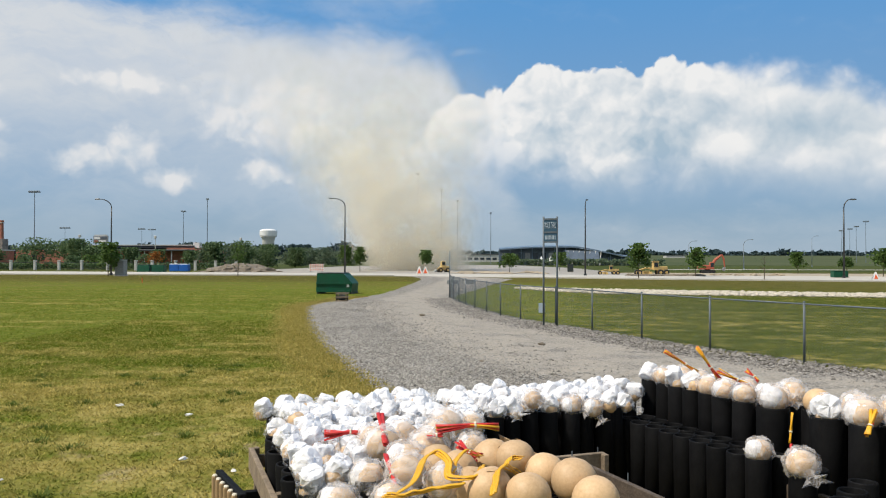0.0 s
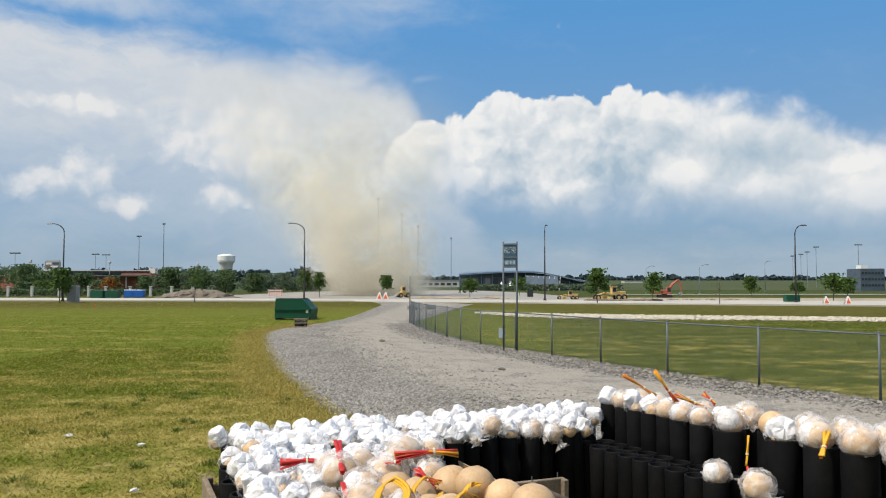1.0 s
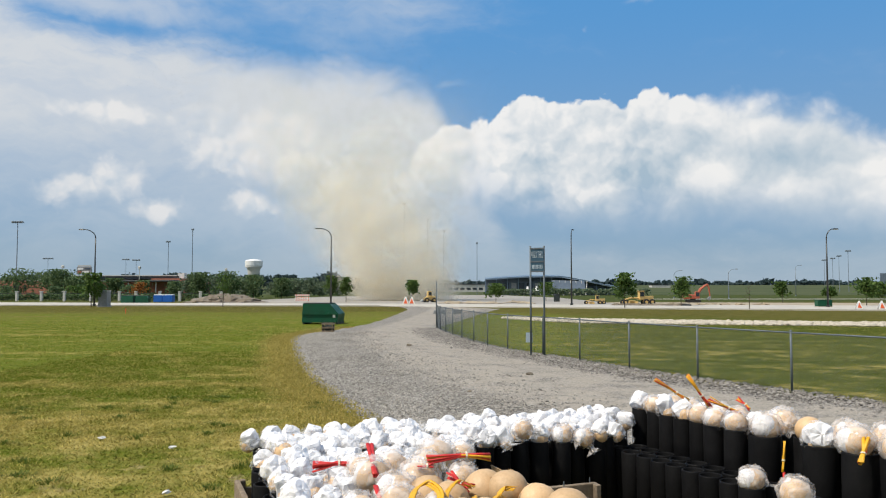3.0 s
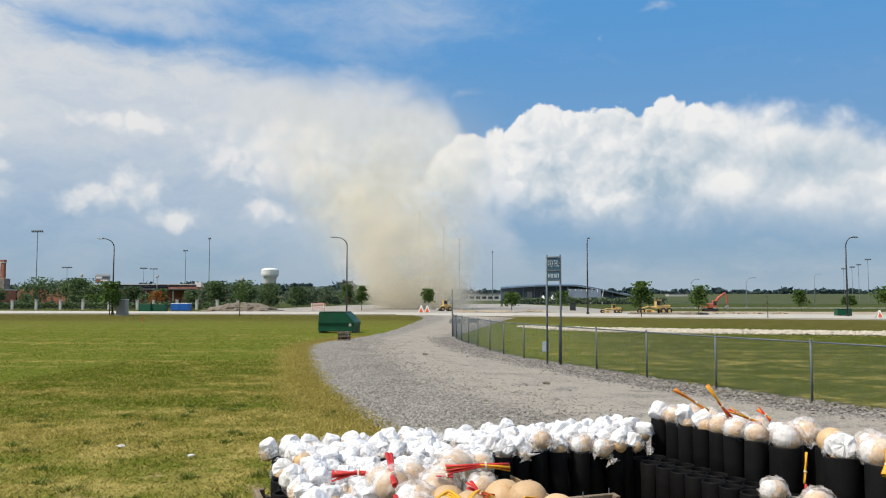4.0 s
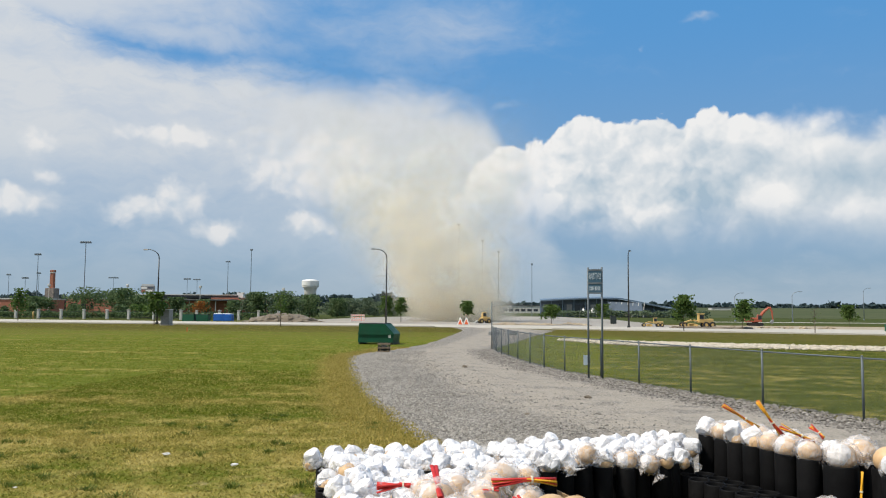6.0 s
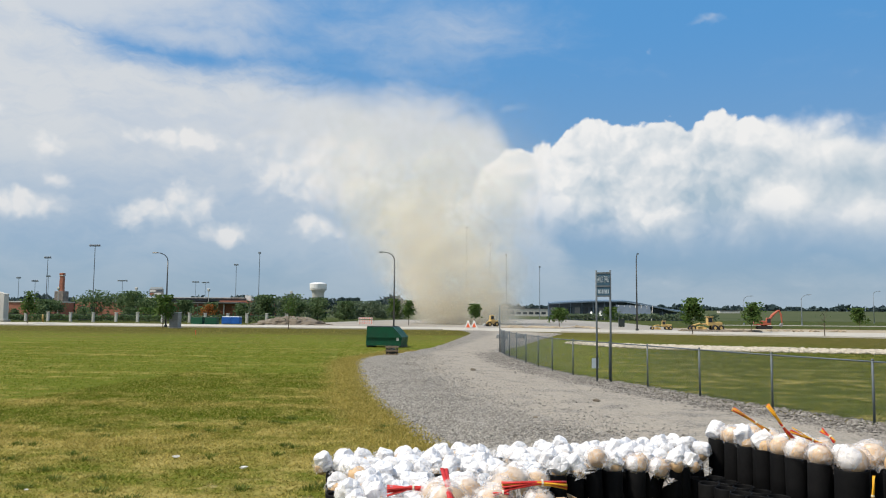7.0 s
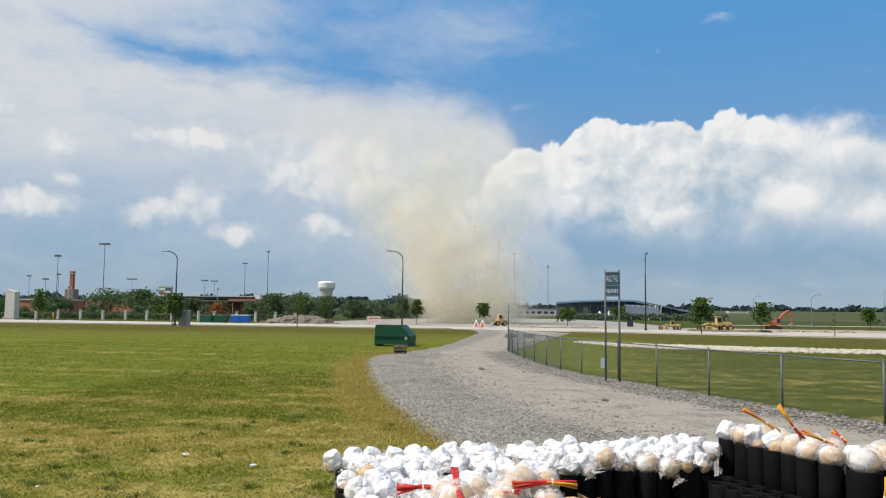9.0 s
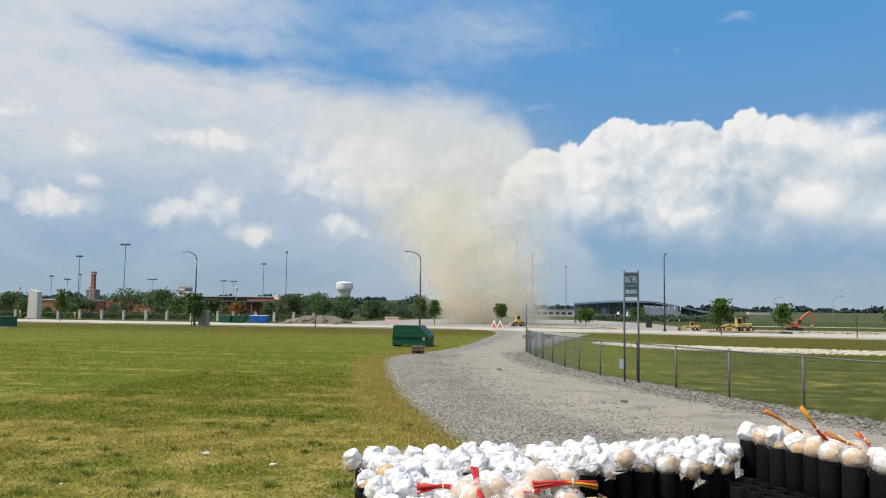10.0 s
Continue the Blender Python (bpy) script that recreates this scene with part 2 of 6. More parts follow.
def grass_colour(n):
    """Mown grass: greener and drier patches, runs of the mower, bare straw."""
    pos = n.add("ShaderNodeNewGeometry").outputs["Position"]
    s = n.sep(pos)
    flat = n.comb(s[0], s[1], 0.0)
    stripes = n.noise(n.vec("MULTIPLY", flat, (0.07, 0.50, 1)), 1.0, 5, 0.6)
    big = n.noise(flat, 0.16, 5, 0.6)
    mid = n.noise(flat, 1.1, 6, 0.68)
    clump = n.noise(flat, 3.2, 5, 0.72)
    tiny = n.noise(flat, 14, 4, 0.7)
    dry_zone = n.ramp(n.math("ADD", s[1], n.math("MULTIPLY", n.math("SUBTRACT", big, 0.5), 30.0)), 12.0, 27.0, 0.09, -0.12)
    f = n.math("ADD", n.math("ADD", n.math("MULTIPLY", mid, 0.85), n.math("MULTIPLY", stripes, 0.80)), n.math("MULTIPLY", clump, 0.60))
    r = n.add("ShaderNodeValToRGB")
    e = r.color_ramp.elements
    for i, (x, y) in enumerate(DRIVE_L[3:13]):
        t = (y - 9.0) / 37.0
        k = e[i] if i < 2 else e.new(t)
        k.position, k.color = t, ((x + 7) / 12,) * 3 + (1,)
    n.put(r.inputs[0], n.math("DIVIDE", n.math("SUBTRACT", s[1], 9.0), 37.0))
    gap = n.math("SUBTRACT", n.math("SUBTRACT", n.math("MULTIPLY", n.sep(r.outputs[0])[0], 12.0), 7.0), s[0])
    gap = n.math("ADD", gap, n.math("MULTIPLY", n.math("SUBTRACT", mid, 0.5), 3.5))
    side = n.math("MULTIPLY", n.math("MULTIPLY", n.ramp(gap, 1.7, 0.1, 0.0, 0.50), n.ramp(gap, -2.0, -1.0)), n.ramp(s[1], 44.0, 36.0))
    f = n.math("ADD", f, side)
    f = n.math("ADD", n.math("ADD", f, dry_zone), n.ramp(s[1], 45.0, 75.0, 0.0, 0.14))
    dry = n.ramp(n.math("ADD", f, n.math("MULTIPLY", tiny, 0.25)), 1.09, 1.45)
    mown = n.mix(n.ramp(tiny, 0.3, 0.7), (0.086, 0.112, 0.014), (0.156, 0.178, 0.023))
    lush = n.mix(n.ramp(tiny, 0.3, 0.7), (0.044, 0.064, 0.010), (0.098, 0.112, 0.018))
    green = n.mix(n.ramp(n.math("SUBTRACT", s[0], n.math("MULTIPLY", s[1], 0.1)), 0.0, 5.0), mown, lush)
    straw = n.mix(n.ramp(mid, 0.35, 0.7), (0.235, 0.200, 0.046), (0.370, 0.305, 0.098))
    straw = n.mix(n.ramp(s[1], 30.0, 70.0), straw, (0.135, 0.115, 0.033))
    bare = n.ramp(n.math("ADD", n.noise(flat, 0.9, 5, 0.7), n.ramp(s[1], 9.0, 16.0, 0.06, -0.12)), 0.62, 0.74)
    col = n.mix(dry, green, straw)
    col = n.mix(n.math("MULTIPLY", bare, 0.7), col, (0.36, 0.28, 0.16))
    bank = n.math("ADD", n.math("ADD", s[1], n.math("MULTIPLY", n.math("MAXIMUM", s[0], 0.0), 0.8)), n.math("MULTIPLY", stripes, 24.0))
    col = n.mix(n.ramp(bank, 80.0, 92.0, 0.0, 0.9), col, n.mix(n.ramp(mid, 0.35, 0.65), (0.072, 0.070, 0.014), (0.120, 0.102, 0.028)))
    col = n.mix(n.ramp(s[1], 118.0, 150.0), col, n.mix(n.ramp(stripes, 0.35, 0.65), (0.042, 0.060, 0.018), (0.070, 0.080, 0.026)))
    # thick dark clumps of clover and coarse grass
    thick = n.math("MULTIPLY", n.ramp(clump, 0.53, 0.68), n.ramp(mid, 0.62, 0.42))
    col = n.mix(n.math("MULTIPLY", thick, 0.65), col, (0.050, 0.068, 0.010))
    return flat, col, tiny


def blade_material():
    m = bpy.data.materials.new("grass_blades")
    m.use_nodes = True
    n = Nodes(m.node_tree)
    out = n.add("ShaderNodeOutputMaterial")
    b = n.add("ShaderNodeBsdfDiffuse")
    tr = n.add("ShaderNodeBsdfTranslucent")
    mx = n.add("ShaderNodeMixShader")
    flat, col, tiny = grass_colour(n)
    r = n.add("ShaderNodeNewGeometry").outputs["Random Per Island"]
    col = n.mix(n.ramp(r, 0.6, 1.0, 0.0, 0.5), col, (0.46, 0.37, 0.12))
    k = n.ramp(r, 0.0, 1.0, 0.90, 1.45)
    col = n.mix(1.0, col, n.comb(k, k, k), "MULTIPLY")
    n.put(b.inputs[0], col)
    n.put(tr.inputs[0], col)
    mx.inputs[0].default_value = 0.45
    n.t.links.new(b.outputs[0], mx.inputs[1])
    n.t.links.new(tr.outputs[0], mx.inputs[2])
    n.t.links.new(mx.outputs[0], out.inputs[0])
    return m


def grass_material():
    m = bpy.data.materials.new("grass")
    m.use_nodes = True
    n = Nodes(m.node_tree)
    out = n.add("ShaderNodeOutputMaterial")
    b = n.add("ShaderNodeBsdfPrincipled")
    n.t.links.new(b.outputs[0], out.inputs[0])
    flat, col, tiny = grass_colour(n)
    n.put(b.inputs["Base Color"], col)
    b.inputs["Roughness"].default_value = 0.95
    b.inputs["Specular IOR Level"].default_value = 0.03
    k = n.add("ShaderNodeBump")
    k.inputs["Strength"].default_value = 0.8
    k.inputs["Distance"].default_value = 0.06
    n.put(k.inputs["Height"], n.math("ADD", n.noise(flat, 9, 5, 0.7), n.math("MULTIPLY", n.noise(flat, 45, 3), 0.6)))
    n.t.links.new(k.outputs[0], b.inputs["Normal"])
    return m


def gravel_material():
    m = bpy.data.materials.new("gravel")
    m.use_nodes = True
    n = Nodes(m.node_tree)
    out = n.add("ShaderNodeOutputMaterial")
    b = n.add("ShaderNodeBsdfPrincipled")
    n.t.links.new(b.outputs[0], out.inputs[0])
    pos = n.add("ShaderNodeNewGeometry").outputs["Position"]
    s = n.sep(pos)
    flat = n.comb(s[0], s[1], 0.0)
    cell = n.add("ShaderNodeTexVoronoi")
    n.put(cell.inputs["Vector"], flat)
    cell.inputs["Scale"].default_value = 30
    tone = n.sep(cell.outputs["Color"])[0]
    wide = n.noise(flat, 0.45, 5, 0.6)
    fine = n.noise(flat, 6, 5, 0.7)
    # wheel runs: fine pale dust along the bend, loose coarse stone at its edges
    across = n.sep(n.add("ShaderNodeUVMap").outputs[0])
    wob = n.math("ADD", across[0], n.math("MULTIPLY", n.math("SUBTRACT", wide, 0.5), 0.16))
    run = n.noise(n.comb(n.math("MULTIPLY", wob, 9.0), n.math("MULTIPLY", across[1], 6.0), 0.0), 1.0, 4, 0.6)
    middle = n.math("MULTIPLY", n.ramp(wob, 0.20, 0.42), n.ramp(wob, 0.95, 0.80))
    dusty = n.math("MULTIPLY", middle, n.ramp(run, 0.30, 0.60, 0.15, 1.0))
    stone = n.mix(tone, (0.085, 0.078, 0.069), (0.43, 0.395, 0.35))
    col = n.mix(n.math("MULTIPLY", dusty, 0.72), stone, (0.345, 0.305, 0.25))
    col = n.mix(n.ramp(fine, 0.35, 0.75, 0.0, 0.35), col, (0.21, 0.19, 0.165))
    n.put(b.inputs["Base Color"], col)
    b.inputs["Roughness"].default_value = 0.92
    b.inputs["Specular IOR Level"].default_value = 0.2
    k = n.add("ShaderNodeBump")
    k.inputs["Strength"].default_value = 0.9
    k.inputs["Distance"].default_value = 0.045
    n.put(k.inputs["Height"], n.math("MULTIPLY", n.math("SUBTRACT", 1.0, cell.outputs["Distance"]), n.ramp(dusty, 0, 1, 1.0, 0.35)))
    n.t.links.new(k.outputs[0], b.inputs["Normal"])
    return m


def film_material(name, colour, alpha_lo, alpha_hi, rough=0.15):
    """Clear crinkled plastic film."""
    m = bpy.data.materials.new(name)
    m.use_nodes = True
    n = Nodes(m.node_tree)
    out = n.add("ShaderNodeOutputMaterial")
    b = n.add("ShaderNodeBsdfPrincipled")
    n.t.links.new(b.outputs[0], out.inputs[0])
    v = n.add("ShaderNodeTexCoord").outputs["Object"]
    f = n.noise(v, 16, 3, 0.5, 0.8)
    n.put(b.inputs["Base Color"], colour)
    b.inputs["Roughness"].default_value = rough
    n.put(b.inputs["Alpha"], n.ramp(f, 0.35, 0.68, alpha_lo, alpha_hi))
    k = n.add("ShaderNodeBump")
    k.inputs["Strength"].default_value = 0.5
    k.inputs["Distance"].default_value = 0.010
    n.put(k.inputs["Height"], n.noise(v, 19, 3, 0.5, 1.5))
    n.t.links.new(k.outputs[0], b.inputs["Normal"])
    return m


def leaf_material(name, a, c):
    m = bpy.data.materials.new(name)
    m.use_nodes = True
    n = Nodes(m.node_tree)
    out = n.add("ShaderNodeOutputMaterial")
    b = n.add("ShaderNodeBsdfPrincipled")
    tr = n.add("ShaderNodeBsdfTranslucent")
    mx = n.add("ShaderNodeMixShader")
    r = n.add("ShaderNodeNewGeometry").outputs["Random Per Island"]
    col = n.mix(r, a, c)
    n.put(b.inputs["Base Color"], col)
    b.inputs["Roughness"].default_value = 0.7
    b.inputs["Specular IOR Level"].default_value = 0.2
    n.put(tr.inputs[0], col)
    mx.inputs[0].default_value = 0.4
    n.t.links.new(b.outputs[0], mx.inputs[1])
    n.t.links.new(tr.outputs[0], mx.inputs[2])
    n.t.links.new(mx.outputs[0], out.inputs[0])
    return m


PLUME, PLUME_LEAN = (-11.6, 152.0), -0.36


def dust_material():
    """Airborne tan dust, thin in places."""
    m = bpy.data.materials.new("airborne_dust")
    m.use_nodes = True
    n = Nodes(m.node_tree)
    out = n.add("ShaderNodeOutputMaterial")
    di = n.add("ShaderNodeBsdfDiffuse")
    tp = n.add("ShaderNodeBsdfTransparent")
    mx = n.add("ShaderNodeMixShader")
    tl = n.add("ShaderNodeBsdfTranslucent")
    both = n.add("ShaderNodeMixShader")
    both.inputs[0].default_value = 0.5
    for sh in (di, tl):
        sh.inputs[0].default_value = (0.97, 0.92, 0.80, 1)
    n.t.links.new(di.outputs[0], both.inputs[1])
    n.t.links.new(tl.outputs[0], both.inputs[2])
    pos = n.add("ShaderNodeNewGeometry").outputs["Position"]
    x, y, z = n.sep(n.vec("SUBTRACT", pos, (*PLUME, 0.0)))
    wisps = n.noise(n.vec("MULTIPLY", pos, (1, 1, 0.6)), 0.10, 5, 0.6)
    # dust thins out away from the axis of the funnel and upwards
    off = n.comb(n.math("SUBTRACT", x, n.math("MULTIPLY", z, PLUME_LEAN)), y, 0.0)
    wide = n.math("ADD", 12.5, n.math("MULTIPLY", z, 0.70))
    ring = n.math("ADD", n.math("DIVIDE", n.vec("LENGTH", off), wide), n.math("MULTIPLY", n.math("SUBTRACT", wisps, 0.5), 0.7))
    core = n.ramp(ring, 1.02, 0.10)
    thin = n.math("MULTIPLY", n.ramp(z, 1.0, 34.0, 1.0, 0.11, False), n.ramp(z, 34.0, 46.0, 1.0, 0.0))
    a = n.math("MULTIPLY", n.math("MULTIPLY", n.ramp(wisps, 0.25, 0.75, 0.075, 0.150), core), thin)
    n.put(mx.inputs[0], a)
    n.t.links.new(tp.outputs[0], mx.inputs[1])
    n.t.links.new(both.outputs[0], mx.inputs[2])
    n.t.links.new(mx.outputs[0], out.inputs[0])
    return m


GRASS, GRAVEL, DUST = grass_material(), gravel_material(), dust_material()
CONCRETE = material("concrete", (0.47, 0.435, 0.375), 0.85, scale=0.35, vary=0.22, bump=0.2, coords="World")
LOT = material("lot_gravel", (0.31, 0.285, 0.25), 0.9, scale=0.12, vary=0.22, coords="World")
DIRT = material("dirt", (0.40, 0.33, 0.235), 0.95, scale=0.3, vary=0.4, bump=0.6, bump_scale=3, coords="World")
SOIL = material("soil", (0.20, 0.165, 0.125), 0.95, scale=0.8, vary=0.4, bump=0.8, bump_scale=4, coords="World")
# crop green, greyed to include the haze over the far field
FIELD = material("field", (0.058, 0.076, 0.042), 0.95, second=(0.088, 0.100, 0.058), scale=0.02, spec=0.0, coords="World")
ROCK = material("limestone", (0.62, 0.56, 0.46), 0.9, scale=2.5, second=(0.34, 0.30, 0.24), bump=0.4, bump_scale=12, coords="World", island=True)
BED = material("bed_stone", (0.33, 0.305, 0.275), 0.9, scale=5, second=(0.075, 0.068, 0.06), coords="World", island=True)
STONE = material("gravel_stone", (0.40, 0.375, 0.335), 0.9, scale=7, second=(0.085, 0.078, 0.068), coords="World", island=True)
GALV = material("galvanised_steel", (0.125, 0.150, 0.170), 0.65, 0.2, scale=6, vary=0.3)
WIRE = material("fence_wire", (0.22, 0.25, 0.27), 0.5, 0.6, scale=6)
DARK_POLE = material("dark_pole_paint", (0.030, 0.034, 0.036), 0.45, scale=3, vary=0.3)
GREY_POLE = material("grey_pole", (0.20, 0.24, 0.28), 0.6, 0.1, scale=2)
LENS_GLASS = material("lamp_lens", (0.75, 0.76, 0.74), 0.2, scale=5)
SIGN_BLUE = material("sign_blue", (0.030, 0.085, 0.135), 0.5, scale=5, vary=0.2)
SIGN_WHITE = material("sign_white", (0.42, 0.50, 0.56), 0.6, scale=9, vary=0.15)
GREEN_PAINT = material("green_steel_paint", (0.004, 0.080, 0.040), 0.5, scale=2.2, spec=0.25, second=(0.010, 0.060, 0.032), bump=0.15, bump_scale=9)
LID = material("black_lid", (0.02, 0.03, 0.028), 0.6, scale=4)
BLUE_PLASTIC = material("blue_plastic", (0.010, 0.13, 0.52), 0.5, scale=3, vary=0.2)
WHITE_PLASTIC = material("white_plastic", (0.75, 0.78, 0.80), 0.5, scale=3, vary=0.1)
BOX_GREY = material("grey_cabinet", (0.30, 0.31, 0.31), 0.55, 0.2, scale=4, vary=0.3)
ORANGE = material("orange_sign", (0.72, 0.12, 0.03), 0.6, scale=5, vary=0.2)
WHITE = material("white_paint", (0.78, 0.78, 0.76), 0.5, scale=2, vary=0.12)
YELLOW_MACHINE = material("yellow_machine_paint", (0.62, 0.41, 0.12), 0.6, scale=2.5, second=(0.44, 0.31, 0.14))
ORANGE_MACHINE = material("orange_machine_paint", (0.48, 0.115, 0.06), 0.5, scale=2.5, vary=0.35)
RUBBER = material("black_rubber", (0.025, 0.025, 0.025), 0.85, scale=6)
CAB_GLASS = material("cab_glass", (0.03, 0.04, 0.05), 0.1, scale=3)
BRICK = material("brick_wall", (0.42, 0.165, 0.105), 0.9, scale=1.5, vary=0.3)
STONEWORK = material("mixed_stonework", (0.34, 0.28, 0.24), 0.9, scale=1.3, second=(0.13, 0.12, 0.12))
ROOF = material("dark_roof", (0.06, 0.065, 0.07), 0.7, scale=0.6, vary=0.3)
PALE_WALL = material("pale_wall", (0.55, 0.54, 0.50), 0.8, scale=0.7, vary=0.15)
# stadium blues, both shifted towards blue-grey to hold distance haze in the colour
NAVY_WALL = material("navy_cladding", (0.085, 0.115, 0.155), 0.6, scale=0.5, vary=0.35)
STEEL_BLUE = material("steel_blue_roof", (0.17, 0.24, 0.32), 0.5, 0.3, scale=0.5, vary=0.25)
BARK = material("bark", (0.11, 0.085, 0.06), 0.95, scale=6, vary=0.4, bump=0.6, bump_scale=30)
LEAF = leaf_material("young_leaves", (0.042, 0.085, 0.018), (0.115, 0.180, 0.045))
LEAF_DARK = leaf_material("wood_leaves", (0.055, 0.100, 0.042), (0.155, 0.215, 0.095))
# paler, greyer green: haze over the belt and stadium trees, painted in
LEAF_BELT_HAZE = leaf_material("hazed_belt_leaves", (0.075, 0.115, 0.070), (0.170, 0.215, 0.130))
# distance haze is put into this leaf colour as a blue tint
LEAF_FAR_HAZE = leaf_material("hazed_far_leaves", (0.036, 0.062, 0.068), (0.058, 0.088, 0.086))
LEAF_RUST = leaf_material("rust_leaves", (0.20, 0.07, 0.02), (0.42, 0.17, 0.04))
BLADE = blade_material()
STRAW = leaf_material("straw_blades", (0.24, 0.22, 0.045), (0.54, 0.42, 0.13))
WEED = leaf_material("weed_leaves", (0.075, 0.115, 0.018), (0.16, 0.19, 0.035))
TUBE_BLACK = material("black_plastic_tube", (0.0040, 0.0040, 0.0044), 0.62, scale=7, second=(0.008, 0.008, 0.0085), bump=0.1, bump_scale=40, spec=0.08, random_tone=0.3)
TIMBER = material("weathered_timber", (0.25, 0.19, 0.13), 0.85, scale=5, second=(0.12, 0.09, 0.06), bump=0.5, bump_scale=35, random_tone=0.2)
# darker copy of the timber, with the shade beside the shells in its colour
SHADED_TIMBER = material("shaded_timber", (0.10, 0.072, 0.05), 0.85, scale=5, second=(0.05, 0.036, 0.026), bump=0.5, bump_scale=35)
CARD = material("brown_card", (0.36, 0.24, 0.12), 0.85, scale=6, vary=0.25)
KRAFT = material("kraft_paper", (0.60, 0.405, 0.225), 0.6, scale=9, second=(0.47, 0.305, 0.155), bump=0.12, bump_scale=45, random_tone=0.12)
PAPER_WHITE = material("white_wrapping", (0.78, 0.775, 0.785), 0.45, scale=14, second=(0.62, 0.61, 0.635), bump=0.16, bump_scale=18, random_tone=0.05)
FILM = film_material("clear_film", (0.84, 0.83, 0.83), 0.05, 0.38, 0.14)
MILKY_FILM = film_material("milky_film", (0.84, 0.79, 0.76), 0.14, 0.44, 0.14)
RED_PAPER = material("red_match_paper", (0.62, 0.025, 0.018), 0.55, scale=20, vary=0.3, bump=0.3)
YELLOW_PAPER = material("yellow_match_paper", (0.78, 0.40, 0.012), 0.5, scale=20, vary=0.25, bump=0.3)
PALE_TAPE = material("pale_tape", (0.72, 0.66, 0.52), 0.5, scale=15, vary=0.2)
LITTER = material("scrap_paper", (0.72, 0.70, 0.66), 0.7, scale=12, vary=0.3)


# ---- builders ----
class Shape:
    """Collects vertices and faces for one mesh."""

    def __init__(self):
        self.v, self.f = [], []

    def quad(self, *pts):
        i = len(self.v)
        self.v += [tuple(p) for p in pts]
        self.f.append(tuple(range(i, i + len(pts))))
        return self

    def box(self, c, s, turn=0.0, bevel=0.0, taper=1.0):
        """A box with its centre, its sizes and a turn about z; bevel cuts the upright edges and the rim."""
        cx, cy, cz = c
        hx, hy, hz = s[0] / 2, s[1] / 2, s[2] / 2
        b = min(bevel, hx * 0.9, hy * 0.9, hz * 0.9)
        ca, sa = math.cos(turn), math.sin(turn)

        def ring(x, y, z, b2):
            if b2 <= 0:
                pts = [(-x, -y), (x, -y), (x, y), (-x, y)]
            else:
                pts = [(-x + b2, -y), (x - b2, -y), (x, -y + b2), (x, y - b2), (x - b2, y), (-x + b2, y), (-x, y - b2), (-x, -y + b2)]
            return [(cx + px * ca - py * sa, cy + px * sa + py * ca, cz + z) for px, py in pts]

        if b > 0:
            rings = [ring(hx - b, hy - b, -hz, b), ring(hx, hy, -hz + b, b), ring(hx * taper, hy * taper, hz - b, b), ring(hx * taper - b, hy * taper - b, hz, b)]
        else:
            rings = [ring(hx, hy, -hz, 0), ring(hx * taper, hy * taper, hz, 0)]
        self.loft(rings)
        return self

    def loft(self, rings, cap=True, closed=False):
        i, k = len(self.v), len(rings[0])
        for r in rings:
            self.v += [tuple(p) for p in r]
        n = len(rings)
        for a in range(n if closed else n - 1):
            for j in range(k):
                p, q = i + a * k, i + ((a + 1) % n) * k
                self.f.append((p + j, p + (j + 1) % k, q + (j + 1) % k, q + j))
        if cap and not closed:
            self.f.append(tuple(i + j for j in reversed(range(k))))
            self.f.append(tuple(i + (n - 1) * k + j for j in range(k)))
        return self

    def rod(self, pts, radii, seg=8, cap=True, flat=1.0):
        """A tube along points; flat squeezes its section."""
        pts = [Vector(p) for p in pts]
        if not isinstance(radii, (list, tuple)):
            radii = [radii] * len(pts)
        rings, ref = [], None
        for a, p in enumerate(pts):
            d = (pts[min(a + 1, len(pts) - 1)] - pts[max(a - 1, 0)]).normalized()
            if ref is None:
                ref = Vector((0, 0, 1)) if abs(d.z) < 0.9 else Vector((1, 0, 0))
            s = d.cross(ref).normalized()
            u = s.cross(d)
            ref = u
            rings.append([p + (s * math.cos(t) + u * math.sin(t) * flat) * radii[a] for t in (2 * math.pi * j / seg for j in range(seg))])
        return self.loft(rings, cap)

    def blob(self, c, r, seg=10, rows=7, rough=0.2, freq=1.0, seed=0.0, crease=False, square=0.0):
        """A lump with an uneven skin."""
        c = Vector(c)
        r = Vector(r if isinstance(r, (tuple, list)) else (r, r, r))
        shift = Vector((seed, seed * 1.7, -seed))
        rings = []
        for a in range(rows + 1):
            th = math.pi * min(max(a / rows, 0.03), 0.97)
            ring = []
            for j in range(seg):
                ph = 2 * math.pi * j / seg
                d = Vector((math.sin(th) * math.cos(ph), math.sin(th) * math.sin(ph), -math.cos(th)))
                if crease:
                    k = 1 + rough * (0.30 - abs(noise.noise(d * freq + shift)) - 0.5 * abs(noise.noise(d * freq * 2.3 - shift)))
                else:
                    k = 1 + rough * noise.noise(d * freq + shift)
                if square:
                    d = Vector([math.copysign(abs(q) ** square, q) for q in d])
                ring.append((c.x + d.x * r.x * k, c.y + d.y * r.y * k, c.z + d.z * r.z * k))
            rings.append(ring)
        return self.loft(rings)

    def mesh(self, name, mat, smooth=False):
        me = bpy.data.meshes.new(name)
        me.from_pydata(self.v, [], self.f)
        if smooth:
            me.polygons.foreach_set("use_smooth", [True] * len(me.polygons))
        me.materials.append(mat)
        me.update()
        return me


def thing(name, label, category, m=None, group="", kind=""):
    """An Empty at the base of a thing, to hold its parts."""
    ob = tagged(new(name), label, category, group, kind)
    ob.empty_display_size = 0.1
    if m is not None:
        ob.matrix_basis = m
    return ob


